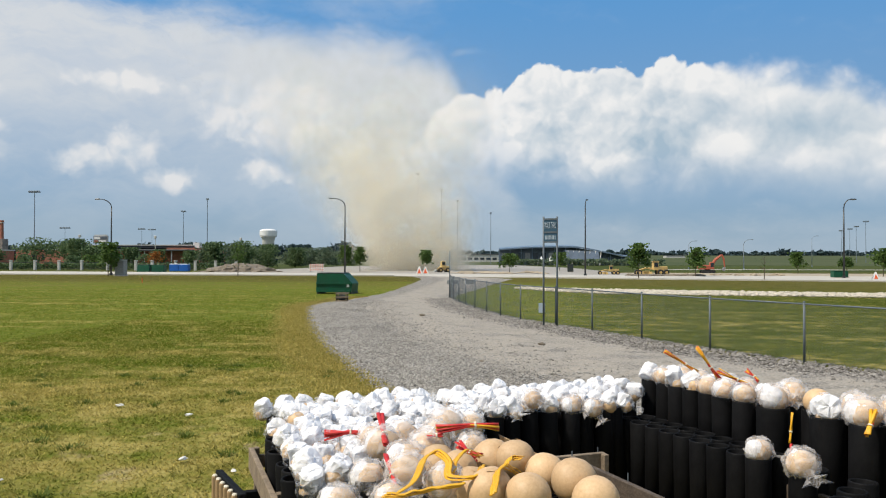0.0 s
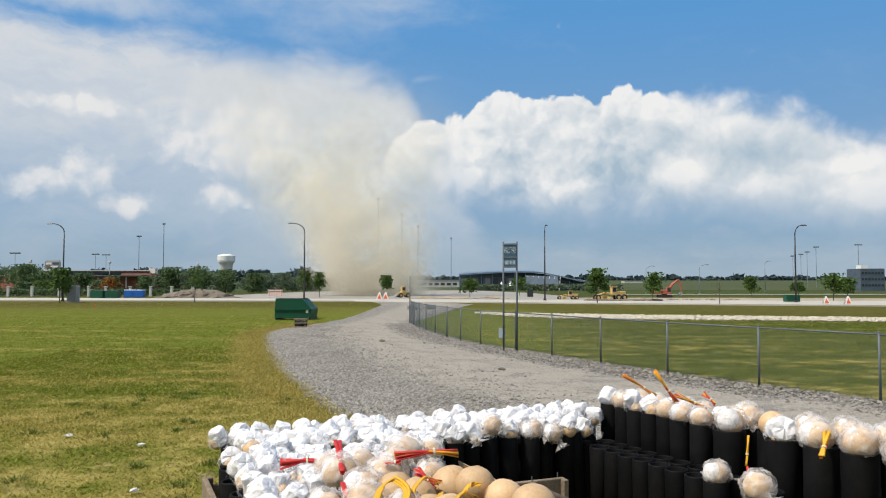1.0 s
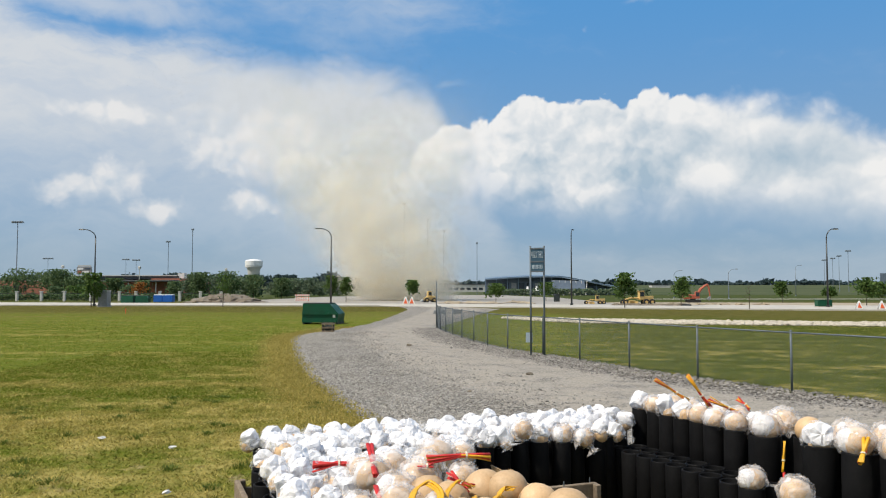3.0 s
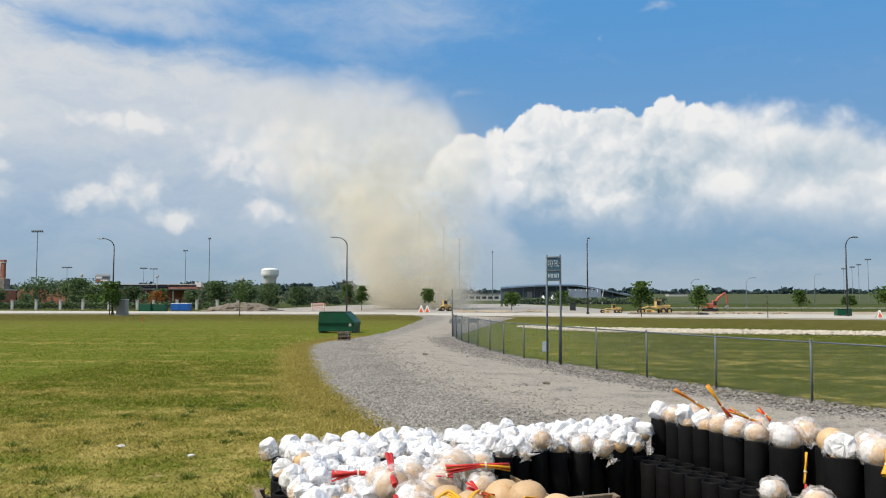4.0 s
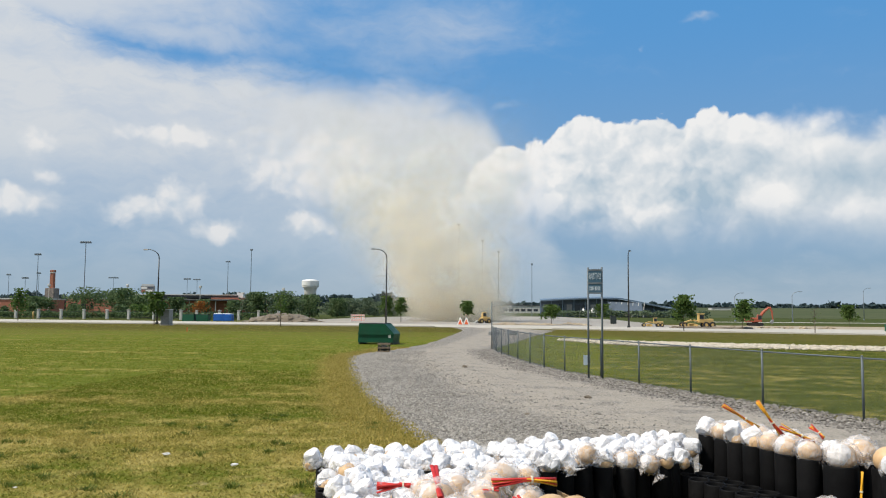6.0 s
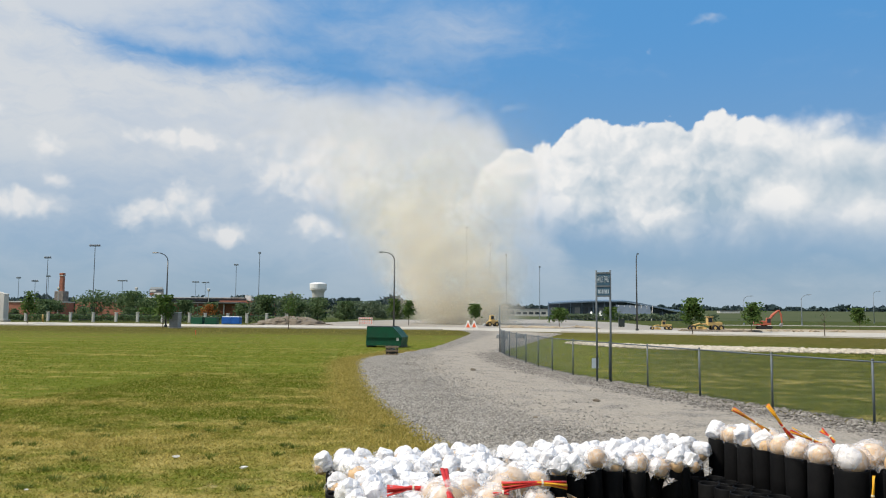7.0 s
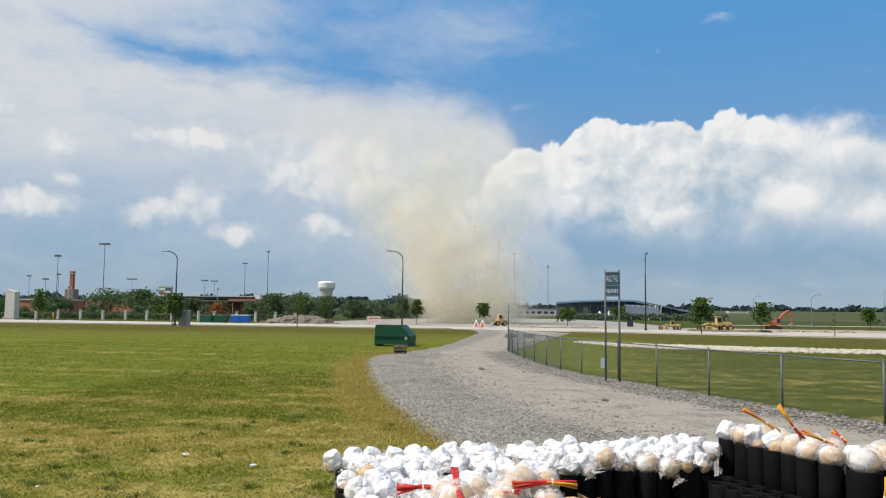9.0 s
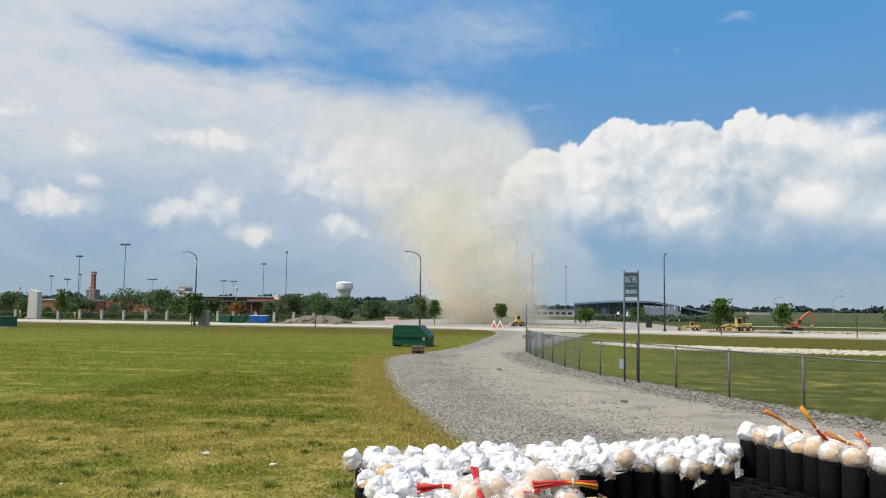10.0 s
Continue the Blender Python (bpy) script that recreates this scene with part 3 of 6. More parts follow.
def part(name, shape, mat, parent, label="", smooth=False, m=None):
    ob = new(name, shape if isinstance(shape, bpy.types.Mesh) else shape.mesh(name, mat, smooth))
    ob.parent = parent
    if m is not None:
        ob.matrix_basis = m
    return tagged(ob, label)


def single(name, shape, mat, label, category, smooth=False, m=None, group="", kind=""):
    ob = tagged(new(name, shape if isinstance(shape, bpy.types.Mesh) else shape.mesh(name, mat, smooth)), label, category, group, kind)
    if m is not None:
        ob.matrix_basis = m
    return ob


def sheet(name, near, far, z, mat, label, steps=1):
    """A strip of ground between two lines of as many points, with a skirt for thickness."""
    s = Shape()
    rings = [[(a[0], a[1], z), (b[0], b[1], z), (b[0], b[1], -0.05), (a[0], a[1], -0.05)] for a, b in zip(near, far)]
    s.loft(rings)
    return single(name, s, mat, label, "ground", kind="structure")

# ---- ground ----
def ground():
    xs = [-3000, -800, -300, -150] + list(np.arange(-100, 101, 10.0)) + [150, 300, 800, 3000]
    ys = [-800, -100, -20] + list(np.arange(-10, 151, 10.0)) + [200, 300, 600, 1200, 4200]
    s = Shape()
    for y in ys:
        for x in xs:
            s.v.append((x, y, 0.0))
    k = len(xs)
    for b in range(len(ys) - 1):
        for a in range(k - 1):
            i = b * k + a
            s.f.append((i, i + 1, i + k + 1, i + k))
    single("ground", s, GRASS, "mown grass field, green with dry straw patches", "grass", kind="structure")


ground()

def spline(pts, n):
    """Even points along a smooth line through pts."""
    p = [Vector((*q, 0)) for q in pts]
    p = [p[0] * 2 - p[1]] + p + [p[-1] * 2 - p[-2]]
    out = []
    m = len(pts) - 1
    for i in range(n + 1):
        t = i / n * m
        k = min(int(t), m - 1)
        t -= k
        a, b, c, d = p[k:k + 4]
        out.append(0.5 * (2 * b + (c - a) * t + (2 * a - 5 * b + 4 * c - d) * t * t + (3 * b - a - 3 * c + d) * t ** 3))
    return out


def drive():
    n = 320
    L, R = spline(DRIVE_L, n), spline(DRIVE_R[:18], n)
    s = Shape()
    k = 9
    for a, b in zip(L, R):
        j1 = noise.noise(a * 0.5) * 0.30 + noise.noise(a * 1.7) * 0.20
        j2 = noise.noise(b * 0.9) * 0.15
        side = (b - a).normalized()
        a2, b2 = a + side * j1, b + side * j2
        for i in range(k):
            t = i / (k - 1)
            p = a2.lerp(b2, t)
            crown = 0.012 + 0.045 * math.sin(math.pi * t) ** 0.7 + 0.012 * noise.noise(p * 0.8)
            s.v.append((p.x, p.y, max(crown, 0.006) if 0 < i < k - 1 else 0.005))
    for r in range(n):
        for i in range(k - 1):
            q = r * k + i
            s.f.append((q, q + 1, q + k + 1, q + k))
    ob = single("gravel_drive", s, GRAVEL, "curving grey crushed stone drive with dusty wheel runs", "driveway", kind="structure", smooth=True)
    uv = ob.data.uv_layers.new(name="along")
    for loop in ob.data.loops:
        r, i = divmod(loop.vertex_index, k)
        uv.data[loop.index].uv = (i / (k - 1), r / n * 12)


drive()
# the road across and what lies behind it
ROAD_N = [(-400, 116), (-90, 104), (-62, 101.5), (-10, 98), (4, 92), (21, 84.5), (39, 78.5), (80, 68), (400, -20)]
ROAD_F = [(-400, 150), (-90, 128), (-62, 124), (-10, 114.5), (4, 111), (21, 107.5), (51, 102.5), (90, 96), (400, 40)]
sheet("road", ROAD_N, ROAD_F, 0.05, CONCRETE, "pale concrete road crossing behind the field")
sheet("parking_lot", [(-42, 122), (-12, 114.6), (4, 111.1), (22, 107.4)], [(-42, 240), (-20, 300), (10, 300), (22, 200)], 0.03, LOT, "pale gravel parking lot behind the road")
sheet("dirt_strip", [(22.3, 107.5), (40, 104.4), (90, 96.1), (160, 84)], [(22.3, 128), (44, 127), (100, 116), (170, 104)], 0.028, DIRT, "bare tan dirt of a work site along the road")
sheet("far_road", [(36, 170), (120, 172), (400, 150)], [(36, 176), (120, 179), (400, 160)], 0.045, CONCRETE, "pale road behind the work site")
rise = Shape().loft([[(x0, y0, 0.06), (x1, 1200, 9.0), (x1 * 1.5, 3900, 9.5), (x1 * 1.5, 3900, -1), (x0, y0, -1)] for x0, y0, x1 in ((-900, 360, -1500), (24, 310, 0), (1200, 240, 1500))])
single("far_field", rise, FIELD, "wide green crop field rising gently to the horizon", "field", kind="structure")


def kerb(name, pts, w, h, z0, label):
    s = Shape()
    s.loft([[(x, y, z0), (x, y + w, z0), (x, y + w, z0 + h), (x, y, z0 + h)] for x, y in pts])
    single(name, s, CONCRETE, label, "kerb", kind="structure")


kerb("kerb", [(x, y - 0.25) for x, y in ROAD_N[:4]], 0.22, 0.14, 0.0, "pale concrete kerb along the road")
kerb("kerb", [(x, y - 0.25) for x, y in ROAD_N[4:]], 0.22, 0.14, 0.0, "pale concrete kerb along the road")


# ---- fence ----
FENCE = [(11.75, 11.4), (10.5, 13.55), (9.27, 15.65), (8.01, 17.77), (6.77, 19.9), (5.68, 22.14), (4.72, 24.38), (3.85, 26.3), (2.85, 28.4), (2.2, 30.2),
         (1.7, 32.3), (1.2, 34.5), (0.75, 36.7), (0.36, 38.9), (0.02, 41.0), (-0.25, 43.2)]


def fence():
    f = thing("chain_link_fence", "grey galvanised chain-link fence curving beside the gravel drive", "fence")
    H = 1.2
    post = Shape().rod([(0, 0, 0), (0, 0, H)], 0.023, 10).blob((0, 0, H + 0.01), (0.03, 0.03, 0.028), 8, 4, 0)
    post_mesh = post.mesh("post", GALV, True)
    for x, y in FENCE:
        part("post", post_mesh, GALV, f, m=pose(x, y, 0, 0, 0, 0))
    for i, (a, b) in enumerate(zip(FENCE, FENCE[1:])):
        A, B = Vector((*a, 0)), Vector((*b, 0))
        part("top_rail", Shape().rod([A + Vector((0, 0, H - 0.02)), B + Vector((0, 0, H - 0.02))], 0.017, 8), GALV, f, smooth=True)
        L = (B - A).length
        d = (B - A) / L
        s = Shape()
        step = 0.062
        hgt = H - 0.08
        for k in range(int(-hgt / step), int(L / step) + 1):
            for sign in (1, -1):
                x0, x1 = (k * step, k * step + hgt) if sign > 0 else (k * step + hgt, k * step)
                z0, z1 = 0.04, 0.04 + hgt
                # clip to the bay
                lo, hi = 0.0, 1.0
                dx = x1 - x0
                t0, t1 = (0 - x0) / dx, (L - x0) / dx
                lo, hi = max(lo, min(t0, t1)), min(hi, max(t0, t1))
                if hi - lo < 0.02:
                    continue
                p = A + d * (x0 + dx * lo) + Vector((0, 0, z0 + hgt * lo))
                q = A + d * (x0 + dx * hi) + Vector((0, 0, z0 + hgt * hi))
                s.rod([p, q], 0.0019, 3, False)
        part("wire_mesh", s, WIRE, f, "thin diamond wire mesh")


fence()


def sign():
    """Two tall steel posts with a framed blue panel, at the fence."""
    a, b = Vector((3.47, 26.15, 0)), Vector((3.87, 26.02, 0))
    sg = thing("parking_sign", "dark blue sign panel on two tall galvanised posts", "sign", Matrix.Translation((a + b) / 2))
    c = (a + b) / 2
    H = 3.36
    for p in (a, b):
        part("post", Shape().rod([p - c, p - c + Vector((0, 0, H))], 0.030, 10), GALV, sg, smooth=True)
    ang = math.atan2(b.y - a.y, b.x - a.x)
    w = (b - a).length
    pm = pose(0, -0.035, 0, 0, 0, math.degrees(ang))
    board = part("panel", Shape().box((0, 0, 2.93), (w * 0.96, 0.03, 0.74), 0, 0.006), SIGN_BLUE, sg, "dark blue panel with pale writing", m=pm)
    for z in (2.58, 2.88, 3.28):
        part("crossbar", Shape().box((0, -0.018, z), (w, 0.02, 0.045)), GALV, board)

    cu = bpy.data.curves.new("words", "FONT")
    cu.body, cu.size, cu.align_x, cu.align_y, cu.extrude = "WALK THRU", 0.28, "CENTER", "CENTER", 0.002
    tmp = bpy.data.objects.new("words", cu)
    scene.collection.objects.link(tmp)
    me = bpy.data.meshes.new_from_object(tmp.evaluated_get(bpy.context.evaluated_depsgraph_get()))
    bpy.data.objects.remove(tmp)
    me.materials.clear()
    me.materials.append(SIGN_WHITE)
    wide = max(v.co.x for v in me.vertices) - min(v.co.x for v in me.vertices)
    for v in me.vertices:
        v.co.x *= 0.36 / wide
    part("lettering", me, SIGN_WHITE, board, "pale capital letters").matrix_basis = pose(0, -0.02, 3.08, 90, 0, 0)
    # the second line cannot be read: pale bars
    for bx in (-0.15, -0.11, -0.07, -0.03, 0.02, 0.06, 0.10, 0.15):
        part("letter_bar", Shape().box((bx, -0.019, 2.72), (0.022, 0.006, 0.12)), SIGN_WHITE, board)
    notice = thing("notice", "small pale notice hung on the fence wire", "sign", pose(3.42, 26.22, 0.42))
    part("plate", Shape().box((0, -0.05, 0.15), (0.20, 0.01, 0.30)), SIGN_WHITE, notice)
    pole = Shape().rod([(0, 0, 0), (0, 0, 2.5)], 0.03, 8)
    single("steel_post", pole, GALV, "bare grey steel post at the end of the fence", "post", True, pose(-0.32, 43.4, 0))


sign()


# ---- street lamps ----
def street_lamp(x, y, h, turn, reach=1.6, paint=None, label="tall dark street lamp with a curved arm"):
    paint = paint or DARK_POLE
    lamp = thing("street_lamp", label, "street lamp", pose(x, y, 0, 0, 0, turn), "street lamps along the road")
    part("base", Shape().rod([(0, 0, 0), (0, 0, 0.25), (0, 0, 0.30)], [0.2, 0.2, 0.12], 10), paint, lamp)
    part("pole", Shape().rod([(0, 0, 0.25), (0, 0, h * 0.5), (0, 0, h - 1.2)], [0.115, 0.09, 0.07], 10), paint, lamp, smooth=True)
    pts = [(-reach * (1 - math.cos(t)), 0, h - 1.2 + 1.1 * math.sin(t)) for t in (i / 8 * math.pi / 2 for i in range(9))]
    part("arm", Shape().rod(pts, [0.07 - 0.003 * i for i in range(9)], 8), paint, lamp, smooth=True)
    head = part("head", Shape().box((-reach - 0.22, 0, h - 0.1), (0.75, 0.3, 0.14), 0, 0.05, 0.8), paint, lamp)
    part("lens", Shape().box((-reach - 0.25, 0, h - 0.185), (0.45, 0.2, 0.03)), LENS_GLASS, head, "pale lens")


street_lamp(-46.5, 99.8, 9.8, 0)
street_lamp(-17.6, 106.0, 10.3, 0)
street_lamp(13.9, 104.5, 10.0, -105, 1.3)
street_lamp(41.6, 93.8, 9.05, 180, 0.8)
# far lamps take grey, not the dark paint, to carry haze in their colour
for lx, ly, lh in ((48.5, 192.6, 6.7), (56.0, 175.7, 6.6), (101.9, 256, 9.8)):
    street_lamp(lx, ly, lh, 180, 1.5, GREY_POLE, "slender grey street lamp beyond the work site")


# ---- refuse container, crates and roadside boxes ----
def dumpster(x, y, turn):
    d = thing("dumpster", "large dark green steel dumpster with black lids on the grass", "dumpster", pose(x, y, 0, 0, 0, turn))
    L, W, H = 2.2, 1.6, 1.2
    # body with a sloped end
    prof = [(-L / 2, 0.12), (L / 2 - 0.08, 0.12), (L / 2, 0.62), (L / 2 - 0.55, H), (-L / 2 + 0.05, H)]
    s = Shape().loft([[(px, -W / 2, pz) for px, pz in prof], [(px, W / 2, pz) for px, pz in prof]])
    part("body", s, GREEN_PAINT, d)
    for yy in (-W / 2 - 0.03, W / 2 + 0.03):
        part("rib", Shape().box((-0.05, yy, 0.62), (L - 0.1, 0.06, 0.09)), GREEN_PAINT, d)
        part("rib", Shape().box((-0.05, yy, 0.16), (L - 0.2, 0.06, 0.10)), GREEN_PAINT, d)
    for xx in (-0.80, -0.27, 0.26):
        part("lid", Shape().box((xx, 0, H + 0.03), (0.52, W - 0.05, 0.05), 0, 0.02), LID, d, "black plastic lid")
    part("sticker", Shape().box((L / 2 - 0.26, -W / 2 - 0.012, 0.50), (0.15, 0.012, 0.18)), WHITE, d, "white sticker")
    for xx in (-1.0, 1.0):
        part("skid", Shape().box((xx, 0, 0.06), (0.12, W, 0.12)), LID, d)


dumpster(-7.35, 48.9, -4)


def pallet_crate(x, y, turn):
    c = thing("pallet_crate", "small open crate of weathered timber on the gravel edge", "crate", pose(x, y, 0, 0, 0, turn))
    w = 0.58
    for z in (0.06, 0.24, 0.42):
        for yy in (-0.24, 0.24):
            part("slat", Shape().box((0, yy, z), (w, 0.025, 0.085), 0, 0.006), TIMBER, c)
        for xx in (-w / 2 + 0.01, w / 2 - 0.01):
            part("slat", Shape().box((xx, 0, z), (0.025, 0.455, 0.085), 0, 0.006), TIMBER, c)
    for xx in (-0.25, 0, 0.25):
        for yy in (-0.21, 0.21):
            part("post", Shape().box((xx, yy, 0.24), (0.05, 0.035, 0.48)), RUBBER, c)
    part("load", Shape().blob((0, 0, 0.24), (0.22, 0.19, 0.16), 10, 6, 0.4, 3), LID, c, "dark load")


pallet_crate(-5.25, 39.3, 6)


def cabinet(x, y, w, dp, h, mat, name, label, turn=0, top=None):
    c = thing(name, label, "utility box", pose(x, y, 0, 0, 0, turn))
    part("plinth", Shape().box((0, 0, 0.05), (w + 0.15, dp + 0.15, 0.10)), CONCRETE, c)
    part("body", Shape().box((0, 0, 0.1 + (h - 0.1) / 2), (w, dp, h - 0.1), 0, 0.03), mat, c)
    part("door", Shape().box((0, -dp / 2 - 0.01, 0.1 + (h - 0.1) * 0.48), (w * 0.86, 0.02, (h - 0.1) * 0.82)), mat, c)
    part("top", Shape().box((0, 0, h + 0.03), (w + 0.06, dp + 0.06, 0.06), 0, 0.02), top or mat, c)


cabinet(-42.6, 94.4, 1.1, 1.0, 1.9, BOX_GREY, "electrical_cabinet", "grey metal electrical cabinet on the verge", 0, WHITE)
cabinet(-55.6, 75.6, 2.2, 1.6, 1.05, GREEN_PAINT, "transformer_box", "low dark green transformer box on the grass", 10)
cabinet(41.6, 95.0, 1.6, 1.0, 0.8, GREEN_PAINT, "transformer_box", "low dark green transformer box at a lamp foot", 0)
cabinet(14.7, 132, 0.9, 0.9, 1.25, LID, "waste_bin", "dark square waste bin in the parking lot", 0)


def skip(x, y, turn=0):
    d = thing("green_skip", "low dark green refuse skip behind the road", "dumpster", pose(x, y, 0, 0, 0, turn), "green skips")
    part("body", Shape().box((0, 0, 0.58), (1.95, 1.3, 1.1), 0, 0.03, 0.96), GREEN_PAINT, d)
    part("lid", Shape().box((0, 0, 1.16), (1.95, 1.25, 0.06), 0, 0.02), LID, d)


skip(-52.5, 123), skip(-50.2, 123, 4)


def portable_toilet(x, y, w, h):
    d = thing("blue_container", "bright blue plastic container with a white top", "container", pose(x, y, 0), "blue containers")
    part("body", Shape().box((0, 0, h * 0.46), (w, 1.2, h * 0.92), 0, 0.03), BLUE_PLASTIC, d)
    part("door", Shape().box((0, -0.61, h * 0.44), (w * 0.6, 0.02, h * 0.75)), BLUE_PLASTIC, d)
    part("roof", Shape().box((0, 0, h * 0.96), (w * 0.98, 1.15, h * 0.1), 0, 0.03), WHITE_PLASTIC, d, "white roof")


for bx, by, bw, bh in ((-51.3, 132, 1.55, 1.25), (-49.7, 132, 1.55, 1.25), (-14.4, 160, 0.95, 1.3), (-13.4, 160, 0.95, 1.3), (-12.4, 160, 0.95, 1.3), (-36.6, 330, 2.5, 2.2)):
    portable_toilet(bx, by, bw, bh)


def work_sign(x, y, h):
    """A folding road-work stand with a red and white triangle."""
    d = thing("road_work_stand", "white and orange triangular road-work stand by the road", "sign", pose(x, y, 0.05), "road-work stands")
    w = h * 0.42
    part("board", Shape().loft([[(-w, -0.14, 0.02), (w, -0.14, 0.02), (0.08, 0, h), (-0.08, 0, h)], [(-w, -0.11, 0.02), (w, -0.11, 0.02), (0.08, 0.03, h), (-0.08, 0.03, h)]]), WHITE, d)
    part("triangle", Shape().loft([[(-w * 0.62, -0.150, 0.12 * h), (w * 0.62, -0.150, 0.12 * h), (0.0, -0.045, 0.78 * h)], [(-w * 0.62, -0.14, 0.12 * h), (w * 0.62, -0.14, 0.12 * h), (0.0, -0.035, 0.78 * h)]]), ORANGE, d, "orange-red triangle")
    part("back_leg", Shape().loft([[(-w, 0.35, 0), (w, 0.35, 0), (0.06, 0.05, h * 0.96), (-0.06, 0.05, h * 0.96)], [(-w, 0.37, 0), (w, 0.37, 0), (0.06, 0.07, h * 0.96), (-0.06, 0.07, h * 0.96)]]), WHITE, d)


for wx, wy, wh in ((-7.9, 108.5, 1.05), (-7.1, 108.9, 1.05), (41.3, 85.8, 0.8), (42.5, 83.6, 0.85)):
    work_sign(wx, wy, wh)


def barricade(x, y):
    d = thing("road_barricade", "orange and white striped road barricade", "barrier", pose(x, y, 0))
    for k, z in enumerate((0.35, 0.75, 1.15)):
        bar = part("rail", Shape().box((0, 0, z), (2.4, 0.05, 0.26)), WHITE, d)
        for j in range(6):
            cx = -1.0 + j * 0.4
            part("stripe", Shape().loft([[(cx - 0.09, -0.03, z - 0.13), (cx + 0.06, -0.03, z - 0.13), (cx + 0.16, -0.03, z + 0.13), (cx + 0.01, -0.03, z + 0.13)],
                                         [(cx - 0.09, -0.026, z - 0.13), (cx + 0.06, -0.026, z - 0.13), (cx + 0.16, -0.026, z + 0.13), (cx + 0.01, -0.026, z + 0.13)]]), ORANGE, bar)
    for xx in (-0.9, 0.9):
        part("leg", Shape().box((xx, 0.04, 0.65), (0.08, 0.05, 1.3)), WHITE, d)
        part("foot", Shape().box((xx, 0.04, 0.03), (0.1, 1.0, 0.06)), RUBBER, d)


barricade(-27.0, 131)
for cx, cy, cw in ((-1.3, 66.5, 0.95), (0.1, 68.0, 0.85)):
    single("concrete_block", Shape().box((0, 0, 0.17), (cw, 0.4, 0.34), 0, 0.04, 0.94), BOX_GREY, "low grey concrete block on the gravel drive", "barrier", m=pose(cx, cy, 0.04), group="concrete blocks")


# ---- trees ----
def tree(x, y, h, w, leaf=LEAF, leaves=420, seed=0, label="", trunk_share=0.36, size=0.2):
    rnd = random.Random(seed * 7 + 1)
    t = thing("tree", label or "young leafy tree with a thin trunk", "tree", pose(x, y, 0))
    s = Shape()
    r0 = max(0.05, h * 0.016)
    s.rod([(0, 0, 0), (rnd.uniform(-.05, .05), 0, h * 0.35), (rnd.uniform(-.1, .1), rnd.uniform(-.1, .1), h * 0.85)], [r0, r0 * 0.75, r0 * 0.25], 7)
    tips = []
    for i in range(11):
        z0 = h * rnd.uniform(trunk_share * 0.85, 0.86)
        a = rnd.uniform(0, 6.283)
        reach = w * 0.46 * rnd.uniform(0.35, 1.0) * (1.15 - 1.25 * abs((z0 / h) - 0.48))
        tip = (math.cos(a) * reach, math.sin(a) * reach, z0 + h * rnd.uniform(0.04, 0.14))
        s.rod([(0, 0, z0), (tip[0] * 0.5, tip[1] * 0.5, z0 + (tip[2] - z0) * 0.35), tip], [r0 * 0.4, r0 * 0.25, r0 * 0.1], 5)
        tips.append(tip)
    part("trunk", s, BARK, t)
    tips += [(0, 0, h * 0.92), (0, 0, h * 0.84), (rnd.uniform(-.1, .1) * w, 0, h * 0.75), (0, rnd.uniform(-.1, .1) * w, h * 0.6)]
    c = Shape()
    for i in range(leaves):
        tx, ty, tz = rnd.choice(tips)
        k = w * 0.15
        p = Vector((tx + rnd.gauss(0, k), ty + rnd.gauss(0, k), min(tz + rnd.gauss(0, h * 0.10), h * 1.02)))
        if p.z < h * trunk_share * 0.8:
            continue
        a = Vector((rnd.gauss(0, 1), rnd.gauss(0, 1), rnd.gauss(0, 0.7))).normalized()
        b = a.cross(Vector((rnd.gauss(0, 1), rnd.gauss(0, 1), rnd.gauss(0, 1)))).normalized()
        q = size * rnd.uniform(0.6, 1.3)
        c.quad(p - a * q, p + b * q * 0.6, p + a * q, p - b * q * 0.6)
    if leaves:
        part("crown", c, leaf, t, "dense small green leaves")


YOUNG = ((-75.8, 114.3, 4.8, 2.2), (-43.6, 93.2, 3.9, 2.4), (-28.0, 93.5, 3.6, 2.3), (-22.2, 131, 4.2, 1.9), (-20.1, 133, 4.0, 1.8), (-7.7, 117, 3.3, 1.7),
         (-19.5, 250, 5.4, 4.6), (4.6, 123, 2.9, 2.3), (17.5, 87.2, 3.7, 2.1), (26.8, 100.5, 3.5, 2.3), (50.3, 103, 3.4, 2.4), (58.0, 115, 3.0, 2.2),
         (48.3, 125, 3.1, 2.3), (14.5, 150, 3.3, 2.6), (62, 140, 2.4, 2.0))
for i, (tx, ty, th, tw) in enumerate(YOUNG):
    tree(tx, ty, th, tw, seed=i, leaves=220 if tx == -28.0 else 800, size=0.15 if tx == -28.0 else 0.2)
tree(29.0, 82.5, 2.8, 1.3, leaves=14, seed=60, label="bare young tree with thin twigs", size=0.08)
tree(-62.5, 150, 3.4, 2.4, LEAF_RUST, 420, 61, "small tree with rusty orange leaves")

# older trees behind the boundary fence, west of the road
WOODS = ((-98.9, 172, 6.6, 9.0), (-94.5, 176, 6.0, 6.0), (-89, 171, 6.3, 6.8), (-84, 168, 4.8, 5.4), (-108.1, 166, 4.4, 4.4), (-127.7, 170, 5.6, 6.0), (-121, 168, 4.0, 4.6),
         (-77, 170, 4.4, 4.2), (-71, 172, 4.0, 3.6), (-58, 170, 5.6, 5.0), (-53, 172, 5.9, 6.0), (-48, 176, 5.2, 5.0), (-44, 185, 4.6, 4.4), (-135, 175, 4.6, 5.0), (-114, 178, 4.4, 4.6),
         (-145, 180, 5.0, 5.5), (-66, 176, 3.8, 3.6))
